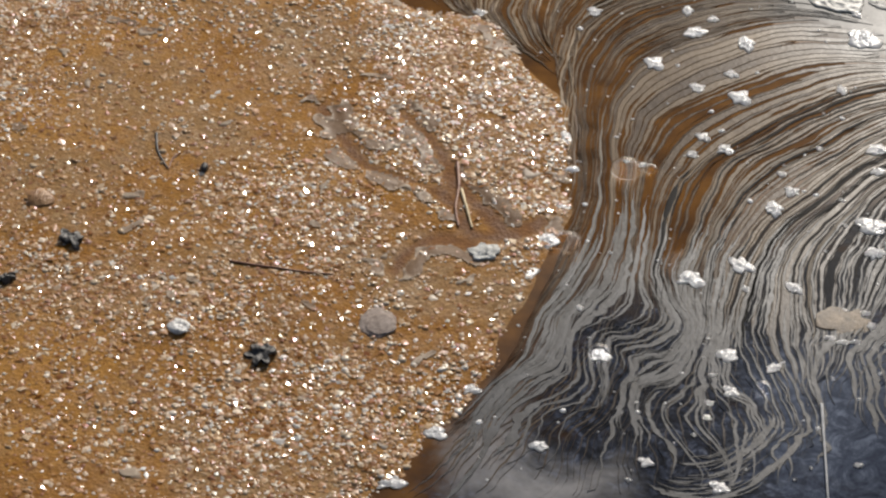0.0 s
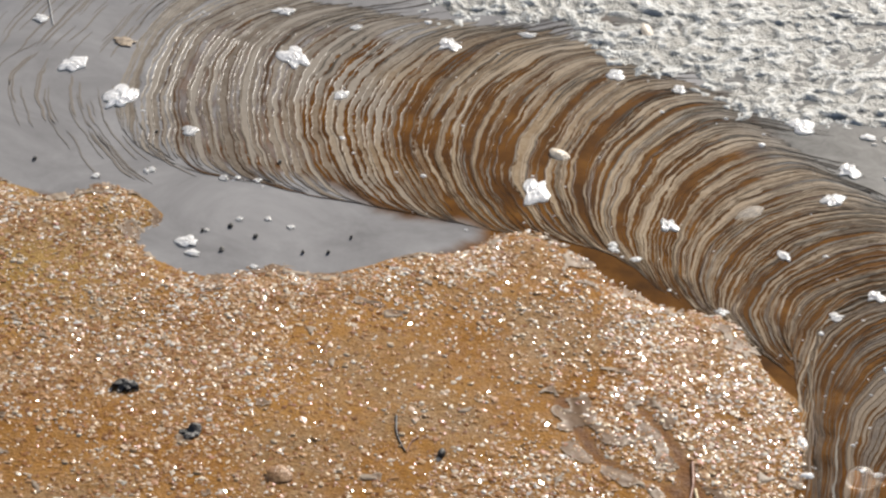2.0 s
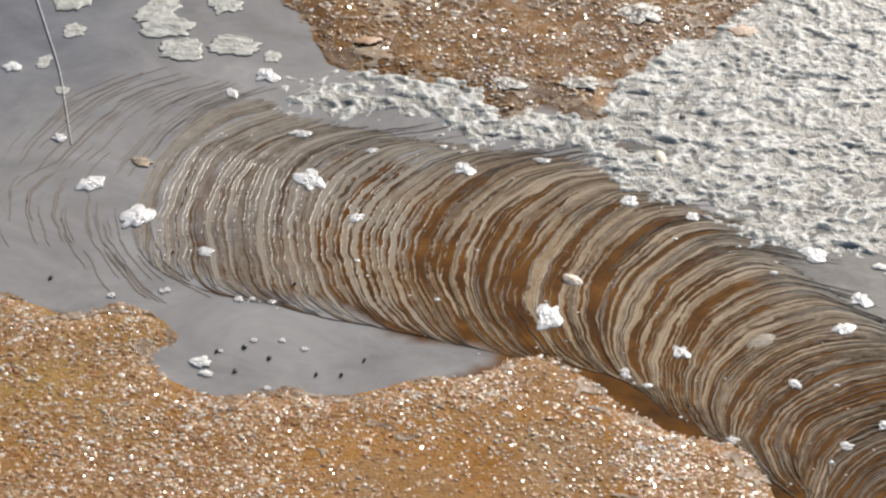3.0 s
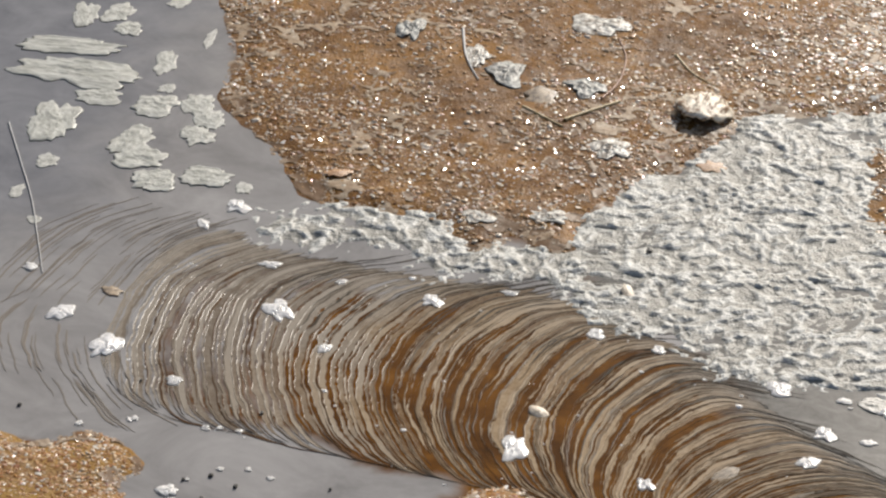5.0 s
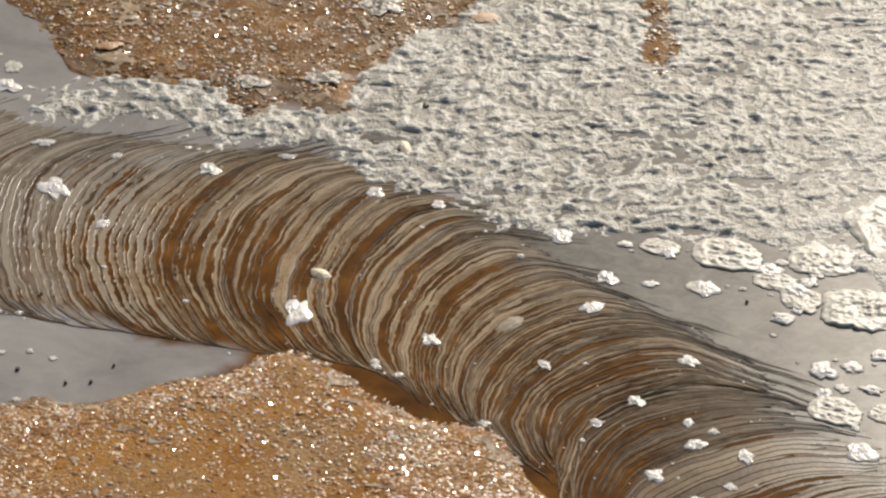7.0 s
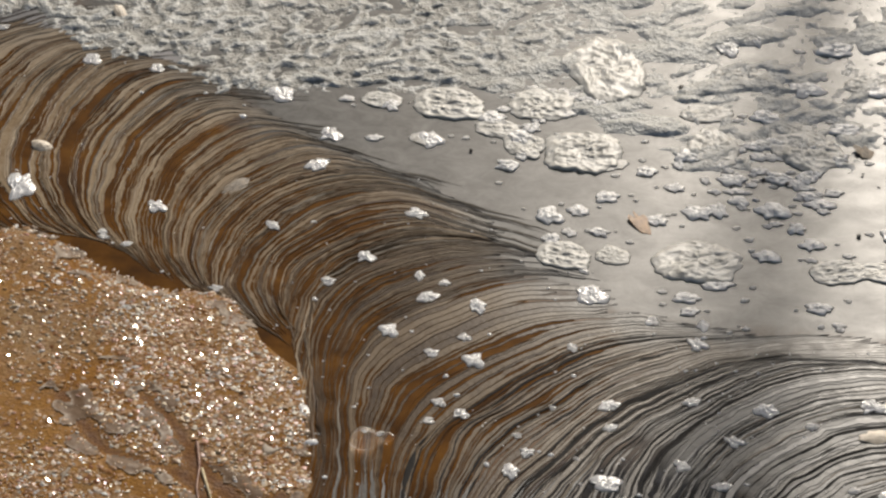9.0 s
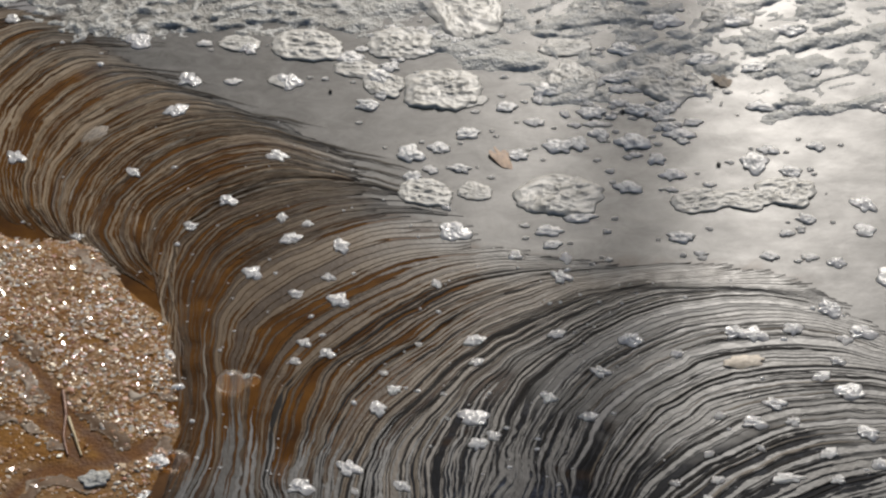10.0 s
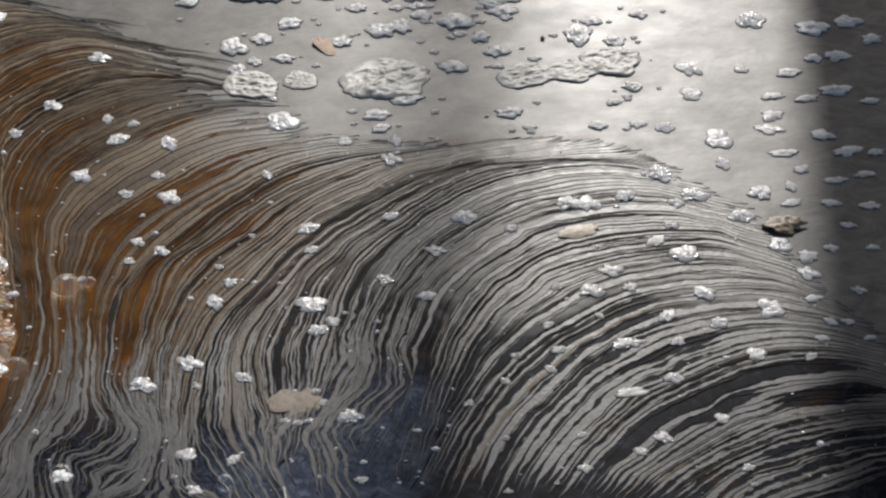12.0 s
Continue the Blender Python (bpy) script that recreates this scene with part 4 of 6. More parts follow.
def froth_beads(outline, lo, hi, count, seed, likely, large, material, label):
    """Tiny domed bubbles stranded on a bank, in one mesh."""
    r = np.random.default_rng(seed)
    x, y = r.uniform(lo[0], hi[0], count), r.uniform(lo[1], hi[1], count)
    d = inside(x, y, outline)
    keep = (d > -0.003) & (r.random(count) < likely(x, y, d))
    x, y = x[keep], y[keep]
    n, sides = len(x), 7
    size = np.clip(large * np.exp(r.normal(0, 0.42, n)), 0.35 * large, 2.4 * large)
    turn = np.arange(sides) / sides * 2 * np.pi
    dome = [(w * math.cos(a), w * math.sin(a), h) for w, h in ((1.0, -0.1), (0.84, 0.22), (0.5, 0.36)) for a in turn] + [(0, 0, 0.4)]
    v = np.array(dome)[None] * size[:, None, None] * np.stack([r.uniform(0.8, 1.35, n), r.uniform(0.7, 1.1, n), r.uniform(0.6, 1.1, n)], 1)[:, None]
    a = r.uniform(0, np.pi, n)
    c, q = np.cos(a)[:, None], np.sin(a)[:, None]
    v = np.stack([v[..., 0] * c - v[..., 1] * q, v[..., 0] * q + v[..., 1] * c, v[..., 2]], -1)
    v += np.stack([x, y, bank_height(x, y, outline) + 0.0002], 1)[:, None]
    tri = []
    for j in range(sides):
        k = (j + 1) % sides
        tri += [(j, k, 7 + k), (j, 7 + k, 7 + j), (7 + j, 7 + k, 14 + k), (7 + j, 14 + k, 14 + j), (14 + j, 14 + k, 21)]
    faces = (np.arange(n)[:, None, None] * 22 + np.array(tri)[None]).reshape(-1, 3)
    return tagged(new("froth_beads", mesh_of("froth_beads", v.reshape(-1, 3), faces, material)), label, "foam", kind="stuff")


def spit_beads(x, y, d):
    return np.clip(0.1 + 0.75 * smooth(ripple(x, y, 0.07, 91, 3) + 0.5 * np.exp(-np.maximum(d, 0) / 0.06) + 0.35 * smooth(x, -0.05, 0.12), 0.0, 0.7), 0, 1)


def shore_beads(x, y, d):
    east = smooth(x, -0.3, 0.0)
    return np.clip(0.06 + 0.85 * smooth(ripple(x, y, 0.06, 93, 3) + 0.6 * np.exp(-np.maximum(d, 0) / 0.08) + 0.3 * east, 0.15, 0.9), 0, 1) * smooth(runnel_gap(x, y), 0.003, 0.008)


froth_beads(SAND_SPIT, (-0.75, 2.65), (0.35, 3.5), 20000, 94, spit_beads, 0.0021, BEAD_RUST, "tiny glistening tan and white bubbles stranded on the brown spit")
froth_beads(SAND_PATCH, (0.15, 2.78), (0.23, 3.05), 900, 95, lambda x, y, d: 0.5 + 0 * x, 0.002, BEAD_RUST, "tiny glistening white bubbles on the small brown patch of sand")
froth_beads(SAND_SHORE, (-0.9, 1.35), (0.12, 2.24), 30000, 96, shore_beads, 0.0014, BEAD, "tiny glistening beige and white bubbles stranded on the ochre sand")


# ---- film drawn out into long streaks
FAMILY = np.array([even(spline(line), 96) for line in FLOW])


def between(u):
    """The flow line at place u in the family."""
    k = min(int(u), len(FAMILY) - 2)
    s = u - k
    a, b, c, d = (FAMILY[min(max(k + j, 0), len(FAMILY) - 1)] for j in (-1, 0, 1, 2))
    return 0.5 * (2 * b + (c - a) * s + (2 * a - 5 * b + 4 * c - d) * s**2 + (3 * b - a - 3 * c + d) * s**3)


FILM_SHEET = tagged(new("floating_film"), "thin grey and beige film torn into long curved streaks", "film")
FILM_SHEET.location = (0, 2, 0)


def streak(x, y, left, right, lift, material, name):
    """A thin flat shred of film along a line, its two edges apart by left and right."""
    dx, dy = np.gradient(x), np.gradient(y)
    size = np.hypot(dx, dy) + 1e-9
    nx, ny = -dy / size, dx / size
    n = len(x)
    rails = ((-left, -0.0001), (-left * 0.92, lift), (right * 0.92, lift), (right, -0.0001))
    verts = [np.stack([x + nx * a, y + ny * a - 2, np.full(n, z)], 1) for a, z in rails]
    faces = [np.stack([j * n + np.arange(n - 1) + k for k in (n, n + 1, 1, 0)], 1) for j in range(3)]
    me = mesh_of(name, np.vstack(verts), np.vstack(faces), material, False)
    attribute(me, "thin", np.tile(0.85 * smooth(inside(x, y, THIN_EDGE, 2), -0.025, 0.08), 4))
    ob = new(name, me)
    ob.parent = FILM_SHEET
    return ob


def wavy(x, y):
    loose = smooth(inside(x, y, MARBLE_EDGE, 2), -0.05, 0.08)
    far, close = 0.004 + 0.008 * loose, 0.0016 + 0.0022 * loose
    return x + ripple(x, y, 0.09, 41) * far + ripple(x, y, 0.022, 42) * close, y + ripple(x, y, 0.09, 43) * far + ripple(x, y, 0.022, 44) * close


def across(u, run):
    """Places on the flow lines: u counts the lines, run goes from 0 to 1 along them."""
    u = np.clip(u, 0, len(FAMILY) - 1.001)
    k = u.astype(int)
    f = (u - k)[:, None]
    at = np.clip(run, 0, 1) * 95
    i = np.minimum(at.astype(int), 94)
    g = (at - i)[:, None]
    a, b, c, d = (FAMILY[np.clip(k + j, 0, len(FAMILY) - 1), i] * (1 - g) + FAMILY[np.clip(k + j, 0, len(FAMILY) - 1), i + 1] * g for j in (-1, 0, 1, 2))
    return 0.5 * (2 * b + (c - a) * f + (2 * a - 5 * b + 4 * c - d) * f**2 + (3 * b - a - 3 * c + d) * f**3)


def rents():
    """The long rents torn in the film: place in the family, half width in it along the flow."""
    run = np.linspace(0, 1, 160)
    found = []
    for k in range(len(FAMILY) - 1):
        gap = np.hypot(*(FAMILY[k + 1] - FAMILY[k]).T)
        count = max(3, int(round(np.percentile(gap, 75) / float(np.interp(k, (0, 4, 6, 14, 20, 24, 28), (0.0085, 0.0078, 0.0066, 0.0066, 0.0072, 0.0082, 0.0076))))))
        for j in range(count):
            u = k + (j + 0.5 + rng.uniform(-0.36, 0.36)) / count
            wide = float(np.interp(u, (0, 4, 5.5, 9, 13, 15, 18, 19.5, 22, 24, 29, 34), (0.3, 0.36, 0.78, 0.78, 0.66, 0.6, 0.66, 0.52, 0.42, 0.52, 0.5, 0.62)))
            half = np.zeros(160)
            for piece in range(1 if rng.random() < 0.55 else 2):
                start, stop = rng.uniform(-0.06, 0.2), rng.uniform(0.6, 1.0 if u < 12 else 0.82 if u < 18.5 else 0.92)
                if rng.random() < 0.35:
                    start = rng.uniform(0, 0.6)
                    stop = start + rng.uniform(0.2, 0.5)
                taper = rng.uniform(0.08, 0.22)
                half = np.maximum(half, math.exp(rng.normal(-0.22, 0.72)) * smooth(np.minimum(run - start, min(stop, 0.99) - run), 0, taper))
            half *= 0.5 * wide / count * np.clip(1 + 0.5 * ripple(run * 2.0, run * 0 + u * 7.7, 0.22, 45), 0.1, 2)
            half *= 1 + 0.7 * smooth(u, 13, 15) * (1 - smooth(u, 18, 20)) * (1 - smooth(run, 0.45, 0.75))
            half *= 1 + 0.8 * (1 - smooth(run, 0.04, 0.16)) * (1 - float(smooth(u, 13, 15)))
            found.append((u, half))
    for u, spread, start, stop in ((19.52, 0.26, 0.52, 0.9), (23.62, 0.25, 0.1, 0.56), (27.66, 0.07, 0.4, 0.72), (8.62, 0.12, 0.2, 0.95), (11.65, 0.14, 0.12, 0.8), (6.4, 0.09, 0.1, 0.7), (13.4, 0.1, 0.25, 0.9)):
        found = [(v, h * (1 - smooth(np.minimum(run - start, stop - run), -0.05, 0.03)) if abs(v - u) < spread else h) for v, h in found]
        found.append((u, spread * smooth(np.minimum(run - start, stop - run), 0, 0.16) * (0.75 + 0.35 * ripple(run, run * 0 + u, 0.12, 48))))
    return run, sorted(found, key=lambda rent: rent[0])


def streaks():
    """Strips of film between one rent and the next, each with a thin rolled lip along its torn edges."""
    run, cuts = rents()
    for (ua, ha), (ub, hb) in zip(cuts, cuts[1:]):
        jag = [(ub - ua) * (0.12 * ripple(run * 4.0, run * 0 + u * 91.0, 0.045, 47, 2) + 0.1 * ripple(run * 4.0, run * 0 + u * 57.0, 0.15, 46, 2)) for u in (ua, ub)]
        lo, hi = ua + np.maximum(ha + jag[0] * (ha > 0), 0), ub - np.maximum(hb + jag[1] * (hb > 0), 0)
        middle = np.clip(0.5 * (lo + hi), ua, ub)
        first, last = rng.uniform(0, 0.05 + 0.15 * (1 - float(smooth(ua, 5, 10)))) + 0.05 * float(smooth(ua, 8, 10) * (1 - smooth(ua, 15, 16))), 1 - rng.uniform(0, 0.03) - rng.uniform(0, 0.2) * float(smooth(ua, 13, 14.5) * (1 - smooth(ua, 17.5, 19)))
        half = np.maximum(0.5 * (hi - lo), 0) * smooth(np.minimum((run - first) / 0.13, (last - run) / 0.03), 0, 1)
        cx, cy = across(middle, run).T
        loose = np.maximum(smooth(inside(cx, cy, MARBLE_EDGE, 2), -0.05, 0.07), smooth(inside(cx, cy, SKY_BLUE_EDGE, 2), -0.04, 0.04))
        half = half * (1 - loose * (0.72 + 0.28 * ripple(cx, cy, 0.03, 49)))
        keep = np.flatnonzero(half > 0.0015)
        if len(keep) < 12:
            continue
        part = slice(keep[0], keep[-1] + 1)
        edges = [np.stack(wavy(*across((middle + side * half)[part], run[part]).T), 1) for side in (-1, 1)]
        width = np.hypot(*(edges[1] - edges[0]).T) + 1e-6
        lip = np.clip(0.0007 / width, 0, 0.3)
        lift = 0.00015 + 0.00015 * rng.random()
        n, verts = len(width), []
        for q, z in ((0 * lip, -0.0001), (0.35 * lip, lift + 0.00018), (lip, lift), (1 - lip, lift), (1 - 0.35 * lip, lift + 0.00018), (1 + 0 * lip, -0.0001)):
            p = edges[0] + (edges[1] - edges[0]) * q[:, None]
            verts.append(np.stack([p[:, 0], p[:, 1] - 2, np.full(n, z)], 1))
        faces = [np.stack([j * n + np.arange(n - 1) + k for k in (0, 1, n + 1, n)], 1) for j in range(5)]
        me = mesh_of("streak", np.vstack(verts), np.vstack(faces), FILM, False)
        cx, cy = cx[part], cy[part]
        attribute(me, "thin", np.tile(0.85 * smooth(inside(cx, cy, THIN_EDGE, 2), -0.07, 0.06) * (0.3 + 0.7 * smooth(cx, 0.04, 0.13)), 6))
        attribute(me, "grey", np.tile(np.clip(smooth(ua, 21, 26) + 0.15 * smooth(run[part], 0.45, 0.95) + 0.3 * (1 - smooth(ua, 2, 6)), 0, 1), 6))
        attribute(me, "tan", np.tile(float(smooth(ua, 9.5, 14) * (1 - smooth(ua, 20.5, 24.5))) * (1 - smooth(run[part], 0.68, 1.0)), 6))
        attribute(me, "dim", np.tile(float(smooth(ua, 12.5, 15) * (1 - smooth(ua, 23, 26))) * (1 - smooth(run[part], 0.72, 0.97)), 6))
        attribute(me, "pale", np.tile(np.clip(1 - smooth(ua + 1.5 * ripple(cx, cy, 0.08, 51), 2.5, 6.5) + 0.25 * smooth(run[part], 0.6, 1) * (ua < 9), 0, 1), 6))
        attribute(me, "melt", np.tile(float(smooth(ua, 6, 12)) * smooth(run[part] + 0.06 * ripple(cx, cy, 0.05, 50), 0.76, 0.97), 6))
        attribute(me, "lip", np.repeat((1, 1, 0, 0, 1, 1), n))
        new("streak", me).parent = FILM_SHEET


def marbling(count):
    """Short curling shreds of film where the flow slackens over the deep water."""
    r = np.random.default_rng(15)
    for k in range(count):
        u, a = r.uniform(16.5, 27), r.uniform(0, 0.3)
        line = between(u)
        run = np.linspace(a, a + r.uniform(0.08, 0.25), 70)
        x, y = (np.interp(run, np.linspace(0, 1, 96), line[:, j]) for j in (0, 1))
        x, y = wavy(x, y)
        curl = smooth(inside(x, y, MARBLE_EDGE, 2), -0.03, 0.06) * 0.02
        x, y = x + ripple(x, y, 0.06, 75, 1) * curl, y + ripple(x, y, 0.06, 76, 1) * curl
        t = np.linspace(0, 1, 70)
        width = 0.0009 * math.exp(r.normal(0, 0.5)) * smooth(np.minimum(t, 1 - t), -0.02, 0.3)
        left, right = (width * np.clip(1 + 0.7 * ripple(t * 2, t * 0 + k * 3.1 + side, 0.12, 72), 0.15, 2) for side in (0, 50))
        streak(x, y, left, right, 0.0004 + 0.0002 * r.random(), GREY_FILM, "shred")


def eddy(count):
    """Arcs of film round a slow eddy over the dark water."""
    r = np.random.default_rng(17)
    for k in range(count):
        radius, a = 0.018 + 0.05 * r.random() ** 0.8, r.uniform(-2.4, -0.5)
        turn = np.linspace(a, a + r.uniform(0.5, 1.3), 80)
        reach = radius * (1 + 0.12 * (turn - a)) * (1 + 0.12 * np.sin(2 * turn + 1))
        x, y = EDDY[0] + reach * np.cos(turn), EDDY[1] + 1.15 * reach * np.sin(turn)
        x, y = x + ripple(x, y, 0.05, 78, 1) * 0.007, y + ripple(x, y, 0.05, 79, 1) * 0.007
        t = np.linspace(0, 1, 80)
        width = 0.0007 * math.exp(r.normal(0, 0.5)) * smooth(np.minimum(t, 1 - t), -0.02, 0.3)
        left, right = (width * np.clip(1 + 0.7 * ripple(t * 2, t * 0 + k * 3.1 + side, 0.12, 72), 0.15, 2) for side in (0, 50))
        streak(x, y, left, right, 0.0004 + 0.0002 * r.random(), GREY_FILM, "shred")


def wrinkles():
    """Fine dark rents in the closed film of the slick."""
    r = np.random.default_rng(16)
    for lines, count in ((RENTS_LOW, 40), (RENTS_HIGH, 60)):
        keys = np.array([even(spline(line), 40) for line in lines])
        for k in range(count):
            u = r.uniform(0, len(keys) - 1.001)
            j = int(u)
            line = keys[j] + (u - j) * (keys[j + 1] - keys[j])
            a = r.uniform(0, 0.7)
            b = min(1, a + r.uniform(0.15, 0.5))
            run = np.linspace(a, b, 40)
            x, y = wavy(*(np.interp(run, np.linspace(0, 1, 40), line[:, q]) for q in (0, 1)))
            width = 0.0006 * math.exp(r.normal(0, 0.4)) * smooth(np.minimum(run - a, b - run), -0.002, 0.05)
            streak(x, y, width, width, 0.0004, RENT, "rent")


streaks()
marbling(300)
eddy(45)
wrinkles()


def hairlines(count, first, last, lift, thin, material, name, label, seed, beyond=0.0):
    """Many lines as fine as a hair along the flow, in one mesh."""
    r = np.random.default_rng(seed)
    n, verts, faces, along = 64, [], [], np.linspace(0, 1, 96)
    room = [np.hypot(*(FAMILY[k + 1] - FAMILY[k]).T) for k in range(len(FAMILY) - 1)]
    share = np.array([np.percentile(g, 60) * (first <= k < last) for k, g in enumerate(room)])
    share[14:20] *= 0.3
    for k in range(count):
        j = int(r.choice(len(share), p=share / share.sum()))
        line = between(min(j + r.random(), len(FAMILY) - 1.001))
        a = r.uniform(-0.1, 0.8)
        a, b = max(a, 0.02), min(r.uniform(0.75, 0.95), a + r.uniform(0.12, 0.6))
        if b - a < 0.1:
            a = b - 0.1
        if beyond:
            a = r.uniform(0.6, 0.95)
            b = min(a + r.uniform(0.12, 0.3), 1.16)
            bend = line[-1] + np.arange(1, 40)[:, None] * ((line[-1] - line[-9]) / 8)
            line = np.vstack([line, bend])
        run = np.linspace(a, b, n)
        x, y = wavy(*(np.interp(run, np.arange(len(line)) / 95, line[:, q]) for q in (0, 1)))
        wide = np.clip(0.16 * np.interp(run, along, room[j]) / 8, 0.00008, thin) * math.exp(r.normal(0, 0.4))
        wide = wide * smooth(np.minimum(run - a, b - run), -0.002, 0.06) * np.clip(1 + 0.7 * ripple(run * 3, run * 0 + k * 5.3, 0.06, 77), 0.1, 2)
        wide = wide * (1 - 0.92 * np.maximum(smooth(inside(x, y, MARBLE_EDGE, 2), -0.06, 0.05), smooth(inside(x, y, SKY_BLUE_EDGE, 2), -0.04, 0.04)))
        dx, dy = np.gradient(x), np.gradient(y)
        size = np.hypot(dx, dy) + 1e-9
        for side, z in ((-1, lift - 0.0001), (-0.6, lift), (0.6, lift), (1, lift - 0.0001)):
            verts.append(np.stack([x - dy / size * wide * side, y + dx / size * wide * side - 2, np.full(n, z)], 1))
        base = k * 4 * n + np.arange(n - 1)
        faces += [np.stack([base + q * n + e for e in (n, n + 1, 1, 0)], 1) for q in range(3)]
    ob = new(name, mesh_of(name, np.vstack(verts), np.vstack(faces), material, False))
    ob.parent = FILM_SHEET
    return tagged(ob, label, kind="stuff")


def hair_material(name, low, high, rough, gloss):
    s = Shade(name)
    s.set(Base_Color=s.mix(s.math("MULTIPLY", s.island(), s.span(s.noise(30, 4), 0.3, 0.7, 0.3, 1.0)), low, high), Roughness=rough, IOR=1.36, Specular_IOR_Level=gloss)
    return s.mat


hairlines(150, 0, 99, 0.0005, 0.0006, hair_material("pale film", (0.07, 0.05, 0.03), (0.28, 0.24, 0.19), 0.45, 0.12), "pale_tracery", "hair-fine pale lines of film", 81)
hairlines(210, 5, 15, 0.0007, 0.0005, hair_material("beige film", (0.13, 0.08, 0.036), (0.36, 0.275, 0.18), 0.45, 0.12), "pale_tracery", "hair-fine beige lines of film over brown water", 85)
hairlines(120, 1, 20, 0.0006, 0.0006, hair_material("brown rent", (0.05, 0.02, 0.004), (0.12, 0.055, 0.012), 0.4, 0.1), "brown_tracery", "hair-fine brown rents in the film", 82)
hairlines(190, 20, 99, 0.0006, 0.0006, hair_material("dark rent", (0.012, 0.011, 0.011), (0.04, 0.037, 0.035), 0.4, 0.02), "dark_tracery", "hair-fine dark rents in the film", 83)
hairlines(190, 3, 14, 0.0005, 0.0006, hair_material("grey-brown rent", (0.045, 0.036, 0.026), (0.13, 0.115, 0.095), 0.4, 0.05), "brown_tracery", "hair-fine brown rents running out into the closed film", 84, 1.0)


# ---- crust of dried foam
def foam_crust():
    x, y, faces = sheet(np.arange(-0.55, 1.0, 0.0023), np.arange(2.2, 3.75, 0.0023))
    d = np.minimum(inside(x, y, CRUST_EDGE), 0.012 - inside(x, y, SAND_PATCH)) + 0.013 * ripple(x, y, 0.035, 61)
    u, v = x * 0.96 + y * 0.28, y * 0.96 - x * 0.28
    u, v = u + 0.025 * ripple(x, y, 0.12, 55), v + 0.016 * ripple(x, y, 0.1, 56)
    fold, curl = ripple(u, v * 1.25, 0.021, 52, 2), ripple(u + 0.004 * ripple(x, y, 0.02, 54, 1), v * 1.15, 0.0098, 57, 2)
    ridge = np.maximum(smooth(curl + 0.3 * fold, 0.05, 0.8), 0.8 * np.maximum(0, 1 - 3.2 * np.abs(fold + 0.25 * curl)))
    open_right = smooth(x - 0.35 * (y - 2.6), 0.15, 0.6)
    z = 0.0024 * ridge + 0.0016 * smooth(fold, -0.5, 0.7) + 0.0011 * ripple(u, v * 1.6, 0.06, 51, 2) + 0.01 * np.clip(d / 0.075, -1, 0.055) + 0.0001 - 0.001 * open_right
    lump = np.maximum(0, ripple(u, v * 1.9, 0.05, 59, 2) - 0.12) + 0.5 * np.maximum(0, ripple(u, v * 1.7, 0.022, 60, 1) - 0.45)
    floes = 0.0045 * np.sqrt(lump) - 0.0009 + 0.0011 * ridge + 0.01 * np.clip(d / 0.075, -1, 0)
    z = z + (floes - z) * smooth(open_right, 0.2, 0.7)
    z += 0.0009 * ripple(u, v, 0.008, 53, 2)
    keep = (z > -0.001)[faces].any(1)
    me = mesh_of("foam_crust", np.stack([x, y, z], 1), faces[keep], CRUST)
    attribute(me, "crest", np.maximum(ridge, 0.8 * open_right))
    ob = new("foam_crust", me)
    return tagged(ob, "crumpled white crust of dried foam on the water", "foam", kind="stuff")


foam_crust()


# ---- scum dried on the sand: a lace of thin ridges, and smooth lobes with a thin pale rim
def scum_lace(outline, lo, hi, seed, where, label):
    x, y, faces = sheet(np.arange(lo[0], hi[0], 0.0018), np.arange(lo[1], hi[1], 0.0018))
    u, v = x + 0.008 * ripple(x, y, 0.03, seed), y + 0.008 * ripple(x, y, 0.03, seed + 1)
    ridge = np.maximum(1 - 5.5 * np.abs(ripple(u, v * 1.2, 0.034, seed + 2, 2)), 0.9 - 5.5 * np.abs(ripple(u, v, 0.017, seed + 6, 1)))
    d = inside(x, y, outline)
    ridge = ridge - 1.1 * (1 - smooth(ripple(x, y, 0.1, seed + 3, 3) + where(x, y, d), -0.1, 0.3))
    z = bank_height(x, y, outline) + 0.0007 + 0.0004 * np.clip(ridge, -0.6, 0.8) + 0.0002 * ripple(x, y, 0.006, seed + 4, 1)
    keep = ((ridge > 0.1) & (d > -0.004))[faces].all(1)
    me = mesh_of("scum_lace", np.stack([x, y, z], 1), faces[keep], LACE)
    return tagged(new("scum_lace", me), label, "scum", kind="stuff")


def scum_lobes(outline, lo, hi, seed, where, label):
    x, y, faces = sheet(np.arange(lo[0], hi[0], 0.0017), np.arange(lo[1], hi[1], 0.0017))
    d = inside(x, y, outline)
    swell = ripple(x + 0.006 * ripple(x, y, 0.02, seed), y + 0.006 * ripple(x, y, 0.02, seed + 1), 0.021, seed + 2, 2) + where(x, y, d)
    rim = smooth(swell, 0, 0.1) * (1 - smooth(swell, 0.1, 0.3))
    z = bank_height(x, y, outline) + 0.0001 + 0.001 * rim + 0.0004 * smooth(swell, 0, 0.5) + 0.0002 * ripple(x, y, 0.01, seed + 4, 2)
    keep = ((swell > 0) & (d > -0.006))[faces].all(1)
    me = mesh_of("scum_lobes", np.stack([x, y, z], 1), faces[keep], LOBE)
    attribute(me, "rim", rim)
    return tagged(new("scum_lobes", me), label, "scum", kind="stuff")


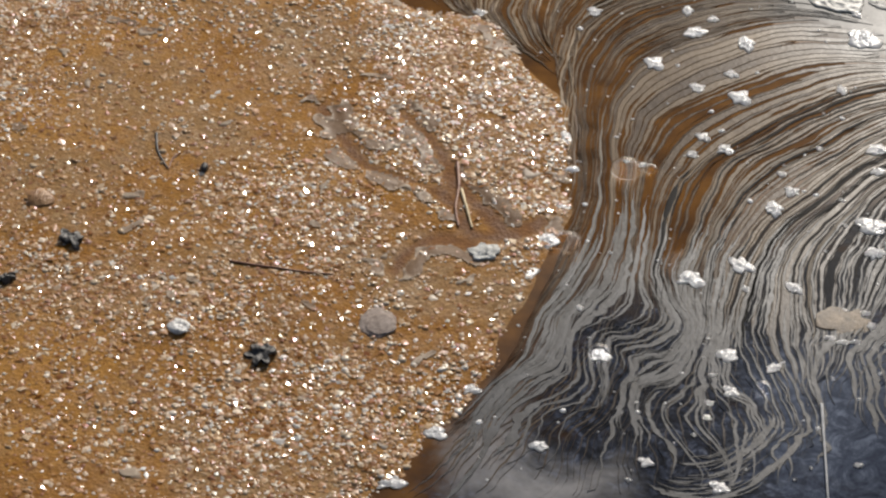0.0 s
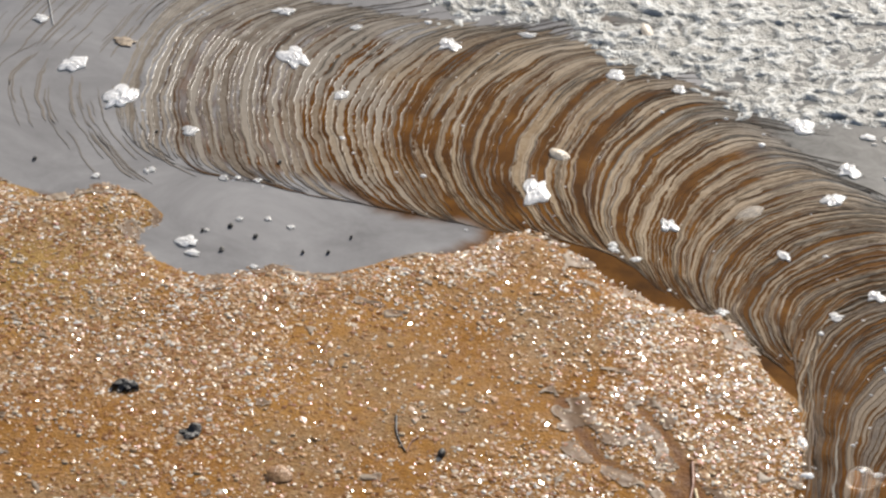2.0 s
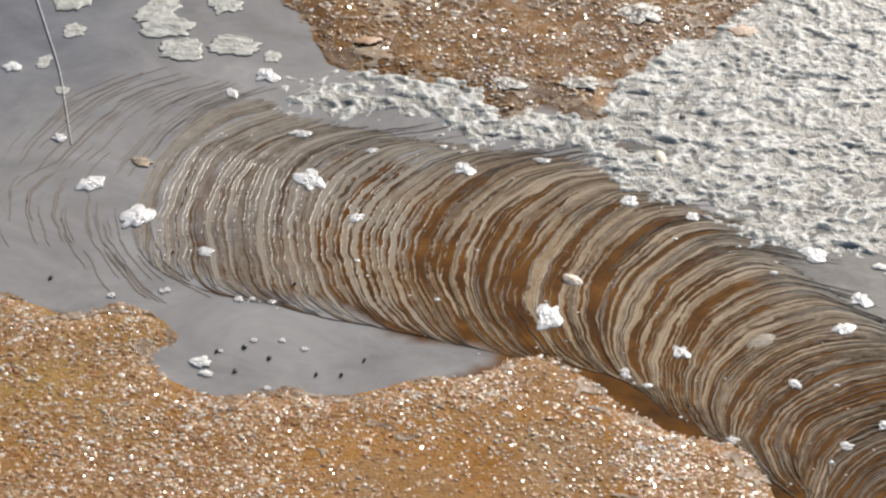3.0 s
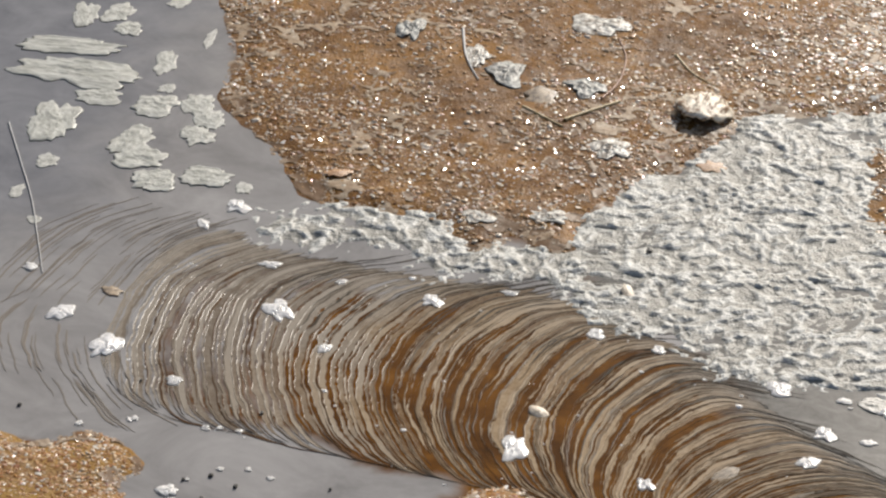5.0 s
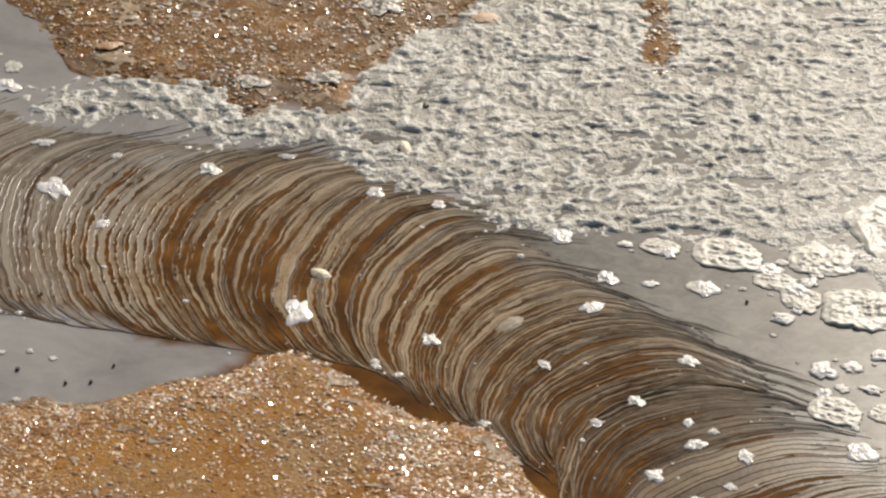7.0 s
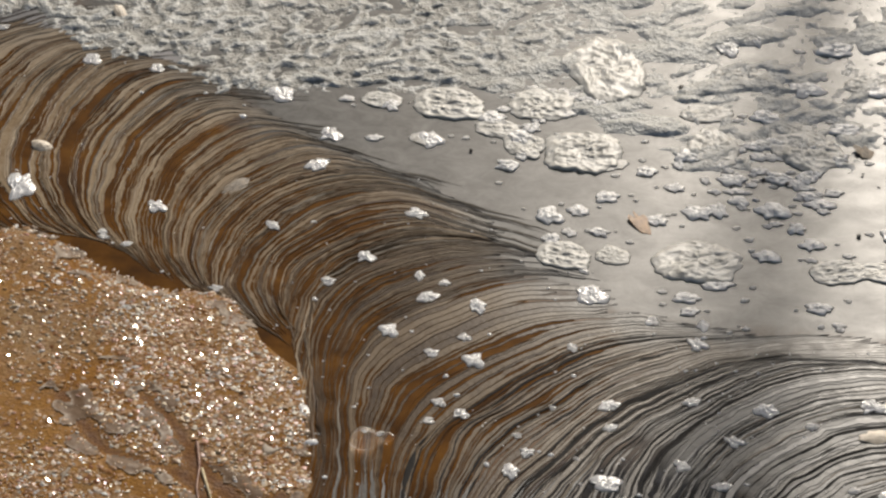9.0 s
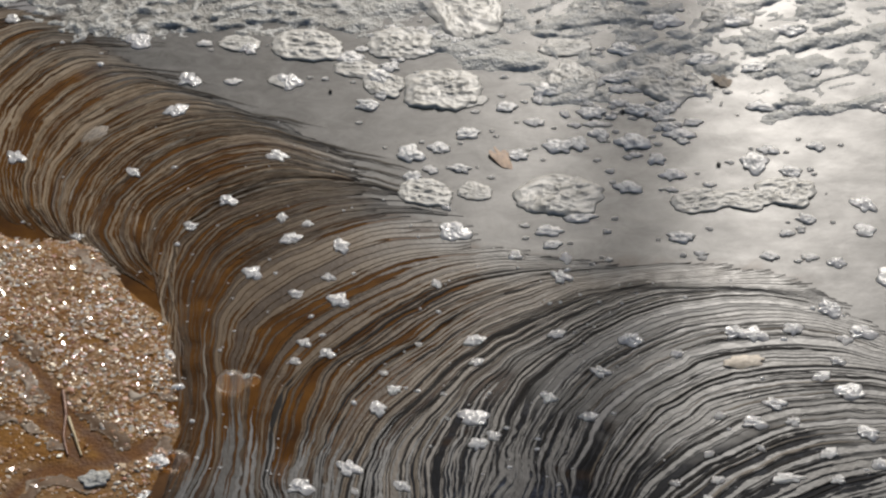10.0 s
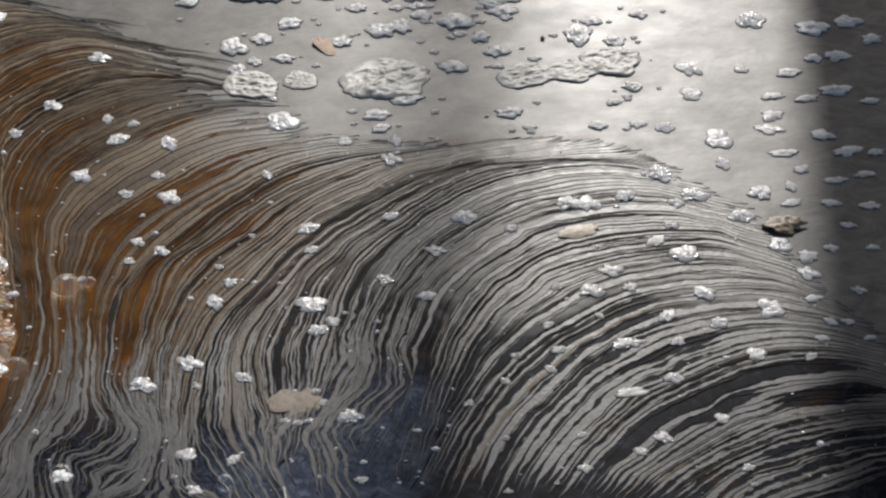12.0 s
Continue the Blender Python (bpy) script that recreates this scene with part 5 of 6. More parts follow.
scum_lace(SAND_SPIT, (-0.75, 2.65), (0.3, 3.45), 201, lambda x, y, d: -0.1 - 0.1 * smooth(d, 0.1, 0.5), "pale lace of dried scum on the brown spit")
scum_lobes(SAND_SPIT, (-0.75, 2.65), (0.3, 3.4), 221, lambda x, y, d: -0.75 + 0.7 * np.exp(-((d / 0.03) ** 2)), "smooth greyish-brown lobes of scum on the brown spit")
scum_lobes(SAND_SHORE, (-0.75, 1.45), (0.16, 2.3), 211, lambda x, y, d: -0.95 + 1.05 * np.exp(-(((runnel_gap(x, y) - 0.012) / 0.011) ** 2)) + 0.7 * np.exp(-((d / 0.022) ** 2)) * smooth(y, 1.75, 2.0),
           "smooth greyish-brown lobes of scum round the runnels in the sand")


# ---- small flecks of foam between the clumps
def foam_flecks(count):
    r = np.random.default_rng(23)
    verts, faces = [], []
    ring = [(math.cos(a), math.sin(a)) for a in np.arange(7) / 7 * 2 * math.pi]
    for k in range(count):
        line = between(r.uniform(15.5, 33.5) if k % 4 else r.uniform(1, 15))
        x, y = line[int(r.integers(4, 92))] + r.normal(0, 0.004, 2)
        size = 0.0013 * math.exp(r.normal(0, 0.5))
        base = len(verts)
        reach = r.uniform(0.6, 1.2, 7)
        verts += [(x + size * c * w * 1.2, y + size * s_ * w, -0.0002) for (c, s_), w in zip(ring, reach)]
        verts += [(x + size * c * w * 0.75, y + size * s_ * w * 0.65, size * 0.35 * w) for (c, s_), w in zip(ring, reach)]
        verts.append((x, y, size * 0.45))
        for j in range(7):
            q = (j + 1) % 7
            faces += [(base + j, base + q, base + 7 + q), (base + j, base + 7 + q, base + 7 + j), (base + 7 + j, base + 7 + q, base + 14)]
    return tagged(new("foam_flecks", mesh_of("foam_flecks", verts, faces, FOAM)), "tiny white flecks of foam scattered over the film", "foam", kind="stuff")


foam_flecks(420)


# ---- foam clumps and bubbles
def clump_mesh(name, seed, count, material, small, large, rings=16, spokes=40):
    """A heap of merged bubbles one metre across, to be scaled: one closed skin."""
    r = np.random.default_rng(seed)
    lobes = r.uniform(0.42, 1.05, 15)
    a = np.arange(spokes) / spokes * 2 * np.pi
    edge = 0.5 * np.interp(a / (2 * np.pi) * 15, np.arange(16), np.r_[lobes, lobes[0]])
    f = np.linspace(0, 1, rings + 1)[1:]
    x = np.r_[0, (f[:, None] * edge * np.cos(a)).ravel()]
    y = np.r_[0, (f[:, None] * edge * np.sin(a)).ravel()]
    out = np.r_[0, np.repeat(f, spokes)]
    z = 0.17 * (1 - out**2) + 0.09 * ripple(x, y, 0.16, seed) * (1 - out**3)
    for k in range(count):
        radius, b, d = r.uniform(small, large), r.uniform(0, 2 * np.pi), math.sqrt(r.random()) * 0.36
        gone = radius**2 - (x - d * math.cos(b)) ** 2 - (y - d * math.sin(b)) ** 2
        z = np.maximum(z, np.sqrt(np.maximum(gone, 0)) + 0.1 * r.random() * (1 - (d / 0.4) ** 2) * (gone > 0))
    z = z + 0.035 * ripple(x, y, 0.07, seed + 3, 3) * (1 - out**4)
    z = np.where(out > 0.99, -0.04, z)
    x, y = x + r.normal(0, 0.006, x.shape), y + r.normal(0, 0.006, y.shape)
    faces = [(0, 1 + j, 1 + (j + 1) % spokes) for j in range(spokes)]
    for i in range(rings - 1):
        for j in range(spokes):
            p, q = 1 + i * spokes + j, 1 + i * spokes + (j + 1) % spokes
            faces += [(p, p + spokes, q + spokes), (p, q + spokes, q)]
    last = len(x) - spokes
    faces += [(len(x), last + (j + 1) % spokes, last + j) for j in range(spokes)]
    return mesh_of(name, np.vstack([np.stack([x, y, z], 1), [(0, 0, -0.06)]]), faces, material)


def floe_mesh(name, seed, material, ragged=0.34, beady=0.07, rings=22, spokes=66):
    """A flat ragged floe of dried bubbles one metre across, wrinkled along its length."""
    r = np.random.default_rng(seed)
    a = np.arange(spokes) / spokes * 2 * np.pi
    edge = 0.47 * (1 + ragged * ripple(np.cos(a) * 0.5 + seed, np.sin(a) * 0.5, 0.34, seed, 2) + 0.4 * ragged * ripple(np.cos(a) * 0.5, np.sin(a) * 0.5 + seed, 0.09, seed + 1, 2))
    f = np.linspace(0, 1, rings + 1)[1:] ** 0.8
    x = np.r_[0, (f[:, None] * edge * np.cos(a)).ravel()]
    y = np.r_[0, (f[:, None] * edge * np.sin(a)).ravel()]
    out = np.r_[0, np.repeat(f, spokes)]
    fold = ripple(x * 0.7 + 0.05 * ripple(x, y, 0.2, seed + 2), y * 1.4, 0.14, seed + 3, 3)
    beads = np.maximum(0, ripple(x, y, 0.055, seed + 4, 2) - 0.1)
    z = 0.14 * (1 - out**6) + 0.07 * fold * (1 - out**5) + beady * np.sqrt(beads) * (1 - out**5) + 0.07 * np.exp(-(((out - 0.9) / 0.07) ** 2)) * smooth(ripple(x, y, 0.2, seed + 5), -0.2, 0.4)
    z = np.where(out > 0.999, -0.05, z) + r.normal(0, 0.004, z.shape)
    faces = [(0, 1 + j, 1 + (j + 1) % spokes) for j in range(spokes)]
    for i in range(rings - 1):
        for j in range(spokes):
            p, q = 1 + i * spokes + j, 1 + i * spokes + (j + 1) % spokes
            faces += [(p, p + spokes, q + spokes), (p, q + spokes, q)]
    last = len(x) - spokes
    faces += [(len(x), last + (j + 1) % spokes, last + j) for j in range(spokes)]
    return mesh_of(name, np.vstack([np.stack([x, y, z], 1), [(0, 0, -0.06)]]), faces, material)


HEAPS = [clump_mesh("foam_clump", 60 + k, 90, FOAM, 0.025, 0.08, 16, 40) for k in range(8)]
FLOES = [floe_mesh("foam_raft", 80 + k, RAFT) for k in range(7)]
OPEN_FLOES = [floe_mesh("foam_raft", 95 + k, PALE_RAFT, 0.16, 0.1) for k in range(6)]
DOMES = [clump_mesh("foam_blob", 90 + k, 80, SCUM, 0.03, 0.11, 13, 34) for k in range(8)]


def scatter(rows, meshes, name, label, group, tall=0.6, swell=1.1):
    for x, y, w, d in rows:
        ob = new(name, meshes[int(rng.integers(len(meshes)))])
        ob.matrix_world = pose(x, y, 0.0005, 0, 0, rng.uniform(-25, 25) * min(w, d) / max(w, d) + 180 * int(rng.integers(2))) @ Matrix.Diagonal((w * swell, d * swell, min(w, d) * tall, 1))
        tagged(ob, label, "foam", group)


for rows in (CLUMPS_NEAR, CLUMPS_NEAR_B, FROTH_SHORE, CLUMPS_ARCH, CLUMPS_BEND, CLUMPS_FAN, CLUMPS_FAN_B, CLUMPS_SWEEP, CLUMPS_SWEEP_B):
    scatter(rows, HEAPS, "foam_clump", "small white clump of foam floating on the film", "foam clumps on the film", 0.46, 1.18)
for rows, meshes in ((BUBBLE_RAFTS, FLOES), (RAFTS_OPEN, OPEN_FLOES)):
    scatter(rows, meshes, "foam_raft", "flat greyish-white raft of bubbly foam on grey water", "foam rafts", 0.2 if meshes is FLOES else 0.26, 1.1)
for rows in (BUBBLES_SLICK, BUBBLES_OPEN, BUBBLES_OPEN_B, BUBBLES_OPEN_C, CLUMPS_SHADE, CLUMPS_SHADE_B):
    scatter(rows, DOMES, "foam_blob", "silvery blob of bubbly foam on grey water", "foam blobs on grey water", 0.55, 1.1)
loose = []
while len(loose) < 130:
    x, y = rng.uniform(0.3, 1.15), rng.uniform(2.25, 3.1)
    if rng.random() < smooth(y - 0.12 * math.sin(x * 20), 2.2, 2.75) and inside(np.array([x]), np.array([y]), CRUST_EDGE, 2)[0] < 0.02:
        w = 0.016 * math.exp(rng.normal(0, 0.45))
        loose.append((x, y, w, w * rng.uniform(0.6, 1.2)))
for x, y, w, d in (BUBBLES_OPEN + BUBBLES_OPEN_B + BUBBLES_OPEN_C + RAFTS_OPEN) * 2:
    size = 0.006 * math.exp(rng.normal(0, 0.4))
    side = rng.choice((-1, 1))
    loose.append((x + side * (0.55 * w + size * rng.uniform(0.4, 2.5)), y + rng.normal(0, 0.5) * d, size * 1.3, size))
scatter(loose, DOMES, "foam_blob", "silvery blob of bubbly foam on grey water", "foam blobs on grey water", 0.55, 1.1)


# ---- things lying on the sand and the film
def tinted(name, dark, light, rough=0.5, scale=60.0, gloss=0.5, low=0.32, high=0.66):
    m = Shade(name)
    m.set(Base_Color=m.ramp(m.noise(scale, 6, 0.65), (low, dark), (high, light)), Roughness=rough, Specular_IOR_Level=gloss)
    return m.bump(m.noise(scale * 6, 5, 0.65), 0.45, 0.0008).mat


SHELL = tinted("blotched cream shell", (0.2, 0.11, 0.05), (0.85, 0.77, 0.63), 0.5, 7.5, 0.4, 0.43, 0.54)
PEARL = tinted("pale shell", (0.5, 0.4, 0.28), (0.78, 0.68, 0.54), 0.4, 4.5)
AMBER = tinted("orange dead leaf", (0.22, 0.09, 0.025), (0.46, 0.25, 0.1), 0.45, 4.5)
TAN = tinted("tan dead leaf", (0.05, 0.03, 0.012), (0.24, 0.165, 0.09), 0.5, 4.5)
CHAR = tinted("charred wood", (0.012, 0.011, 0.01), (0.07, 0.065, 0.06), 0.5, 4.5)
STONE = tinted("grey-green stone", (0.24, 0.245, 0.23), (0.64, 0.65, 0.62), 0.6, 7)
GRIT = tinted("grimy grey stone", (0.07, 0.068, 0.065), (0.44, 0.455, 0.43), 0.5, 7, 0.4, 0.38, 0.62)
SOOTY = tinted("grimy foam", (0.13, 0.1, 0.07), (0.6, 0.6, 0.56), 0.45, 6, 0.4, 0.4, 0.6)
MAUVE = tinted("mauve-grey stone", (0.15, 0.105, 0.08), (0.33, 0.27, 0.235), 0.6, 5, 0.25)
CHALK = tinted("white stone", (0.35, 0.33, 0.3), (0.82, 0.82, 0.8), 0.4, 4.5)
LEAF = tinted("crumpled brown leaf", (0.08, 0.045, 0.02), (0.42, 0.32, 0.21), 0.4, 4, 0.5, 0.4, 0.6)
STRAW = tinted("pale straw", (0.5, 0.36, 0.16), (0.82, 0.68, 0.42), 0.5, 140)
BARK = tinted("reddish twig", (0.16, 0.06, 0.03), (0.38, 0.18, 0.1), 0.45, 140)
FIBRE = tinted("grey fibre", (0.36, 0.36, 0.36), (0.6, 0.6, 0.6), 0.5, 140)


def rest_height(x, y):
    """The level of what lies under a place: the sand where it stands out of the water, else the film."""
    px, py = np.array([x]), np.array([y])
    return max(0.0006, *(float(bank_height(px, py, outline)[0]) for outline in (SAND_SHORE, SAND_SPIT)))


def flake_mesh(name, seed, material, cup, ribs, notch, thick=0.05):
    """A leaf or shell one metre across: a cupped plate with thickness and an uneven rim."""
    r = np.random.default_rng(seed)
    rings, spokes = 9, 44
    a = np.arange(spokes) / spokes * 2 * np.pi
    rim = 0.5 * (1 + notch * np.interp(a / (2 * np.pi) * 19, np.arange(20), np.r_[(lobes := r.uniform(-1, 0.4, 19)), lobes[0]]))
    f = np.linspace(0, 1, rings + 1)[1:]
    x = np.r_[0, (f[:, None] * rim * np.cos(a)).ravel()]
    y = np.r_[0, (f[:, None] * rim * np.sin(a)).ravel()]
    fan = np.arctan2(x, y + 0.62)
    z = cup * (1 - 4 * (x * x + y * y)) + ribs * np.cos(fan * 26) + (0.03 if ribs else 0.35) * ripple(x, y, 0.3, seed)
    top, n = np.stack([x, y, z], 1), len(x)
    low = top - (0, 0, thick)
    faces = [(0, 1 + j, 1 + (j + 1) % spokes) for j in range(spokes)]
    for i in range(rings - 1):
        for j in range(spokes):
            p, q = 1 + i * spokes + j, 1 + i * spokes + (j + 1) % spokes
            faces += [(p, p + spokes, q + spokes), (p, q + spokes, q)]
    faces += [(c + n, b + n, a_ + n) for a_, b, c in list(faces)]
    for j in range(spokes):
        p, q = n - spokes + j, n - spokes + (j + 1) % spokes
        faces += [(p, p + n, q + n), (p, q + n, q)]
    return mesh_of(name, np.vstack([top, low]), faces, material)


def lump_mesh(name, seed, material, rough, sides=26, rows=16):
    """A pebble one metre across."""
    out = [(0, 0, 0.5)]
    for i in range(1, rows):
        for j in range(sides):
            a, b = math.pi * i / rows, 2 * math.pi * (j + 0.5 * (i % 2)) / sides
            out.append((0.5 * math.sin(a) * math.cos(b), 0.5 * math.sin(a) * math.sin(b), 0.5 * math.cos(a)))
    out.append((0, 0, -0.5))
    v = np.array(out)
    v = v * (1 + rough * ripple(v[:, 0] + v[:, 2] * 1.7, v[:, 1] - v[:, 2] * 1.3, 0.45, seed)[:, None])
    faces = [(0, 1 + j, 1 + (j + 1) % sides) for j in range(sides)]
    for i in range(rows - 2):
        for j in range(sides):
            p, q = 1 + i * sides + j, 1 + i * sides + (j + 1) % sides
            faces += [(p, p + sides, q + sides), (p, q + sides, q)]
    last = len(v) - 1
    faces += [(last, last - 1 - j, last - 1 - (j + 1) % sides) for j in range(sides)]
    return mesh_of(name, v, faces, material, rough < 0.4)


def lay(name, me, x, y, w, d, h, turn, label, category, sink=0.3, tip=(0, 0), group=""):
    ob = new(name, me)
    ob.matrix_world = pose(x, y, rest_height(x, y) + h * sink, tip[0], tip[1], turn) @ Matrix.Diagonal((w, d, h, 1))
    return tagged(ob, label, category, group)


def strand(name, line, radius, material, label, category, lift=0.6):
    """A thin round stalk that lies along a line, tapering to its end."""
    path = even(spline(line), 30)
    x, y = path.T
    z = np.array([rest_height(a, b) for a, b in path]) + radius * lift
    dx, dy = np.gradient(x), np.gradient(y)
    size = np.hypot(dx, dy) + 1e-9
    sides, n = 7, len(path)
    taper = radius * np.linspace(1.0, 0.55, n)
    rings = []
    for k in range(sides):
        a = 2 * math.pi * k / sides
        rings.append(np.stack([x - dy / size * taper * math.cos(a), y + dx / size * taper * math.cos(a), z + taper * math.sin(a)], 1))
    v = np.stack(rings, 1).reshape(-1, 3)
    faces = [(i * sides + k, i * sides + (k + 1) % sides, (i + 1) * sides + (k + 1) % sides, (i + 1) * sides + k) for i in range(n - 1) for k in range(sides)]
    return tagged(new(name, mesh_of(name, v, faces, material)), label, category)


lay("seashell", flake_mesh("seashell", 1, SHELL, 0.36, 0.032, 0.16, 0.06), -0.022, 3.065, 0.072, 0.1, 0.046, -12, "cream and brown blotched seashell tipped up on the sand", "shell", 0.1, (-10, 8))
lay("seashell", flake_mesh("seashell", 2, PEARL, 0.3, 0.012, 0.15), -0.148, 2.364, 0.024, 0.016, 0.007, -30, "small pale cream seashell lying on the film", "shell", 0.1, (8, 8))
lay("shell_fragment", flake_mesh("shell_fragment", 3, PEARL, 0.2, 0.01, 0.3), -0.078, 2.613, 0.0155, 0.0403, 0.0120, 20, "cream fragment of shell at the edge of the foam", "shell", 0.1, (15, 0))
lay("shell_fragment", flake_mesh("shell_fragment", 4, PEARL, 0.2, 0.01, 0.3), 0.589, 1.908, 0.0365, 0.0180, 0.0070, 8, "pale flat fragment of shell among foam clumps", "shell", 0.1, (5, 0))
lay("shell_fragment", flake_mesh("shell_fragment", 5, AMBER, 0.2, 0.01, 0.35), -0.330, 1.815, 0.0236, 0.0225, 0.0120, -20, "pinkish fragment of shell on ochre sand", "shell", 0.2, (10, 5))
lay("dead_leaf", flake_mesh("dead_leaf", 6, TAN, 0.3, 0.02, 0.16, 0.3), 0.039, 2.294, 0.018, 0.034, 0.0030, -42, "brown dead leaf stuck to the film", "leaf", 0.1, (4, 6))
lay("dead_leaf", flake_mesh("dead_leaf", 7, AMBER, 0.08, 0.006, 0.6, 0.2), 0.420, 2.232, 0.0184, 0.036, 0.0030, 10, "orange dead leaf floating among foam", "leaf", 0.4, (5, 0))
lay("dead_leaf", flake_mesh("dead_leaf", 8, TAN, 0.08, 0.006, 0.55, 0.2), 0.661, 2.354, 0.0227, 0.0304, 0.0030, 60, "tan dead leaf floating among foam", "leaf", 0.2, (12, 0))
lay("dead_leaf", flake_mesh("dead_leaf", 9, TAN, 0.1, 0.006, 0.55, 0.25), 0.316, 1.722, 0.040, 0.046, 0.0028, 62, "torn tan dead leaf on dark water", "leaf", 0.1, (4, -3))
lay("dead_leaf", flake_mesh("dead_leaf", 10, LEAF, 0.3, 0.0, 0.45, 0.3), 0.769, 1.885, 0.0356, 0.0238, 0.0060, -5, "curled pale dead leaf among foam clumps", "leaf", 0.4, (6, 0))
lay("dead_leaf", flake_mesh("dead_leaf", 11, AMBER, 0.2, 0.006, 0.45, 0.2), -0.006, 2.93, 0.036, 0.0265, 0.0060, 20, "small orange dead leaf on foam", "leaf", 0.3, (8, 0))
lay("dead_leaf", flake_mesh("dead_leaf", 12, LEAF, 0.15, 0.006, 0.4, 0.2), -0.608, 2.499, 0.0243, 0.0210, 0.0030, -10, "small tan dead leaf on the grey slick", "leaf", 0.2, (0, 0))
lay("dead_leaf", flake_mesh("dead_leaf", 13, AMBER, 0.15, 0.006, 0.4), -0.420, 2.802, 0.0318, 0.0208, 0.0080, 25, "small orange dead leaf at the edge of the sand", "leaf", 0.3, (0, 0))
lay("dead_leaf", flake_mesh("dead_leaf", 14, LEAF, 0.2, 0.006, 0.55, 0.2), -0.218, 3.042, 0.0408, 0.0439, 0.0060, -20, "tan dead leaf on rust-brown sand", "leaf", 0.3, (10, 5))
lay("charred_chip", flake_mesh("charred_chip", 20, CHAR, 0.2, 0.0, 0.62, 0.35), -0.297, 1.765, 0.0236, 0.0236, 0.0080, 0, "black charred chip of wood on ochre sand", "wood", 0.35, (0, 0), "charred chips on the sand")
lay("charred_chip", flake_mesh("charred_chip", 21, CHAR, 0.2, 0.0, 0.62, 0.35), -0.139, 1.643, 0.0217, 0.0241, 0.0080, 30, "black charred chip of wood on ochre sand", "wood", 0.35, (0, 0), "charred chips on the sand")
lay("charred_chip", flake_mesh("charred_chip", 22, CHAR, 0.2, 0.0, 0.62, 0.35), -0.478, 1.915, 0.0254, 0.0218, 0.0080, 60, "black charred chip of wood on ochre sand", "wood", 0.35, (0, 0), "charred chips on the sand")
lay("charred_chip", flake_mesh("charred_chip", 23, CHAR, 0.2, 0.0, 0.62, 0.35), -0.411, 1.859, 0.0227, 0.0209, 0.0080, 90, "black charred chip of wood on ochre sand", "wood", 0.35, (0, 0), "charred chips on the sand")
lay("charred_chip", flake_mesh("charred_chip", 24, CHAR, 0.2, 0.0, 0.62, 0.35), -0.343, 1.714, 0.0121, 0.0175, 0.0080, 120, "black charred chip of wood on ochre sand", "wood", 0.35, (0, 0), "charred chips on the sand")
lay("pebble", lump_mesh("pebble", 31, CHALK, 0.45), -0.203, 1.667, 0.0164, 0.0157, 0.0060, 15, "angular white pebble on ochre sand", "stone", 0.3, (0, 0))
lay("seed", lump_mesh("seed", 32, CHAR, 0.1), -0.202, 1.866, 0.0065, 0.0103, 0.0060, 0, "small black seed on ochre sand", "seed", 0.3, (0, 0))
lay("stone", clump_mesh("stone", 33, 30, STONE, 0.06, 0.16), 0.030, 1.782, 0.0363, 0.0330, 0.0130, 10, "crumpled grey-green stone at the edge of the sand", "stone", 0.02, (0, 0))
lay("pebble", lump_mesh("pebble", 34, MAUVE, 0.3), -0.05, 1.69, 0.0290, 0.0310, 0.0040, -20, "flat mauve-grey pebble sunk in ochre sand", "stone", 0, (0, 0))
lay("stone", clump_mesh("stone", 35, 70, GRIT, 0.03, 0.12, 22, 54), -0.392, 3.193, 0.0452, 0.0731, 0.0230, 0, "pale crumpled stone on rust-brown sand", "stone", 0.02, (0, 0))
lay("stone", clump_mesh("stone", 36, 70, GRIT, 0.03, 0.12, 22, 54), -0.263, 3.093, 0.0620, 0.0930, 0.0210, 0, "dark grey crumpled stone on rust-brown sand", "stone", 0.02, (0, 0))
lay("stone", clump_mesh("stone", 37, 70, GRIT, 0.03, 0.12, 22, 54), -0.167, 3.082, 0.0619, 0.0657, 0.0210, 20, "grey crumpled stone on rust-brown sand", "stone", 0.02, (0, 0))
lay("foam_mound", clump_mesh("foam_mound", 131, 120, SOOTY, 0.02, 0.08, 26, 64), -0.162, 3.264, 0.0937, 0.0748, 0.018, 5, "dirty white mound of foam on sand", "foam", 0.02, (0, 0))
lay("foam_mound", clump_mesh("foam_mound", 132, 120, SOOTY, 0.02, 0.08, 26, 64), -0.125, 2.941, 0.0597, 0.0610, 0.016, 5, "white mound of foam at the edge of the sand", "foam", 0.02, (0, 0))
lay("foam_mound", clump_mesh("foam_mound", 133, 120, SOOTY, 0.02, 0.08, 26, 64), -0.304, 3.135, 0.0348, 0.0815, 0.013, 5, "grey mound of foam on sand", "foam", 0.02, (0, 0))
lay("foam_mound", clump_mesh("foam_mound", 134, 120, SOOTY, 0.02, 0.08, 26, 64), -0.255, 2.739, 0.0438, 0.0441, 0.012, 5, "white mound of foam at the tip of the sand", "foam", 0.02, (0, 0))
lay("foam_mound", clump_mesh("foam_mound", 135, 120, SOOTY, 0.02, 0.08, 26, 64), -0.176, 2.758, 0.0504, 0.0399, 0.012, 5, "white mound of foam at the tip of the sand", "foam", 0.02, (0, 0))
lay("foam_mound", clump_mesh("foam_mound", 136, 120, SOOTY, 0.02, 0.08, 26, 64), 0.191, 2.975, 0.0403, 0.0737, 0.012, 5, "white mound of foam beside brown sand", "foam", 0.02, (0, 0))


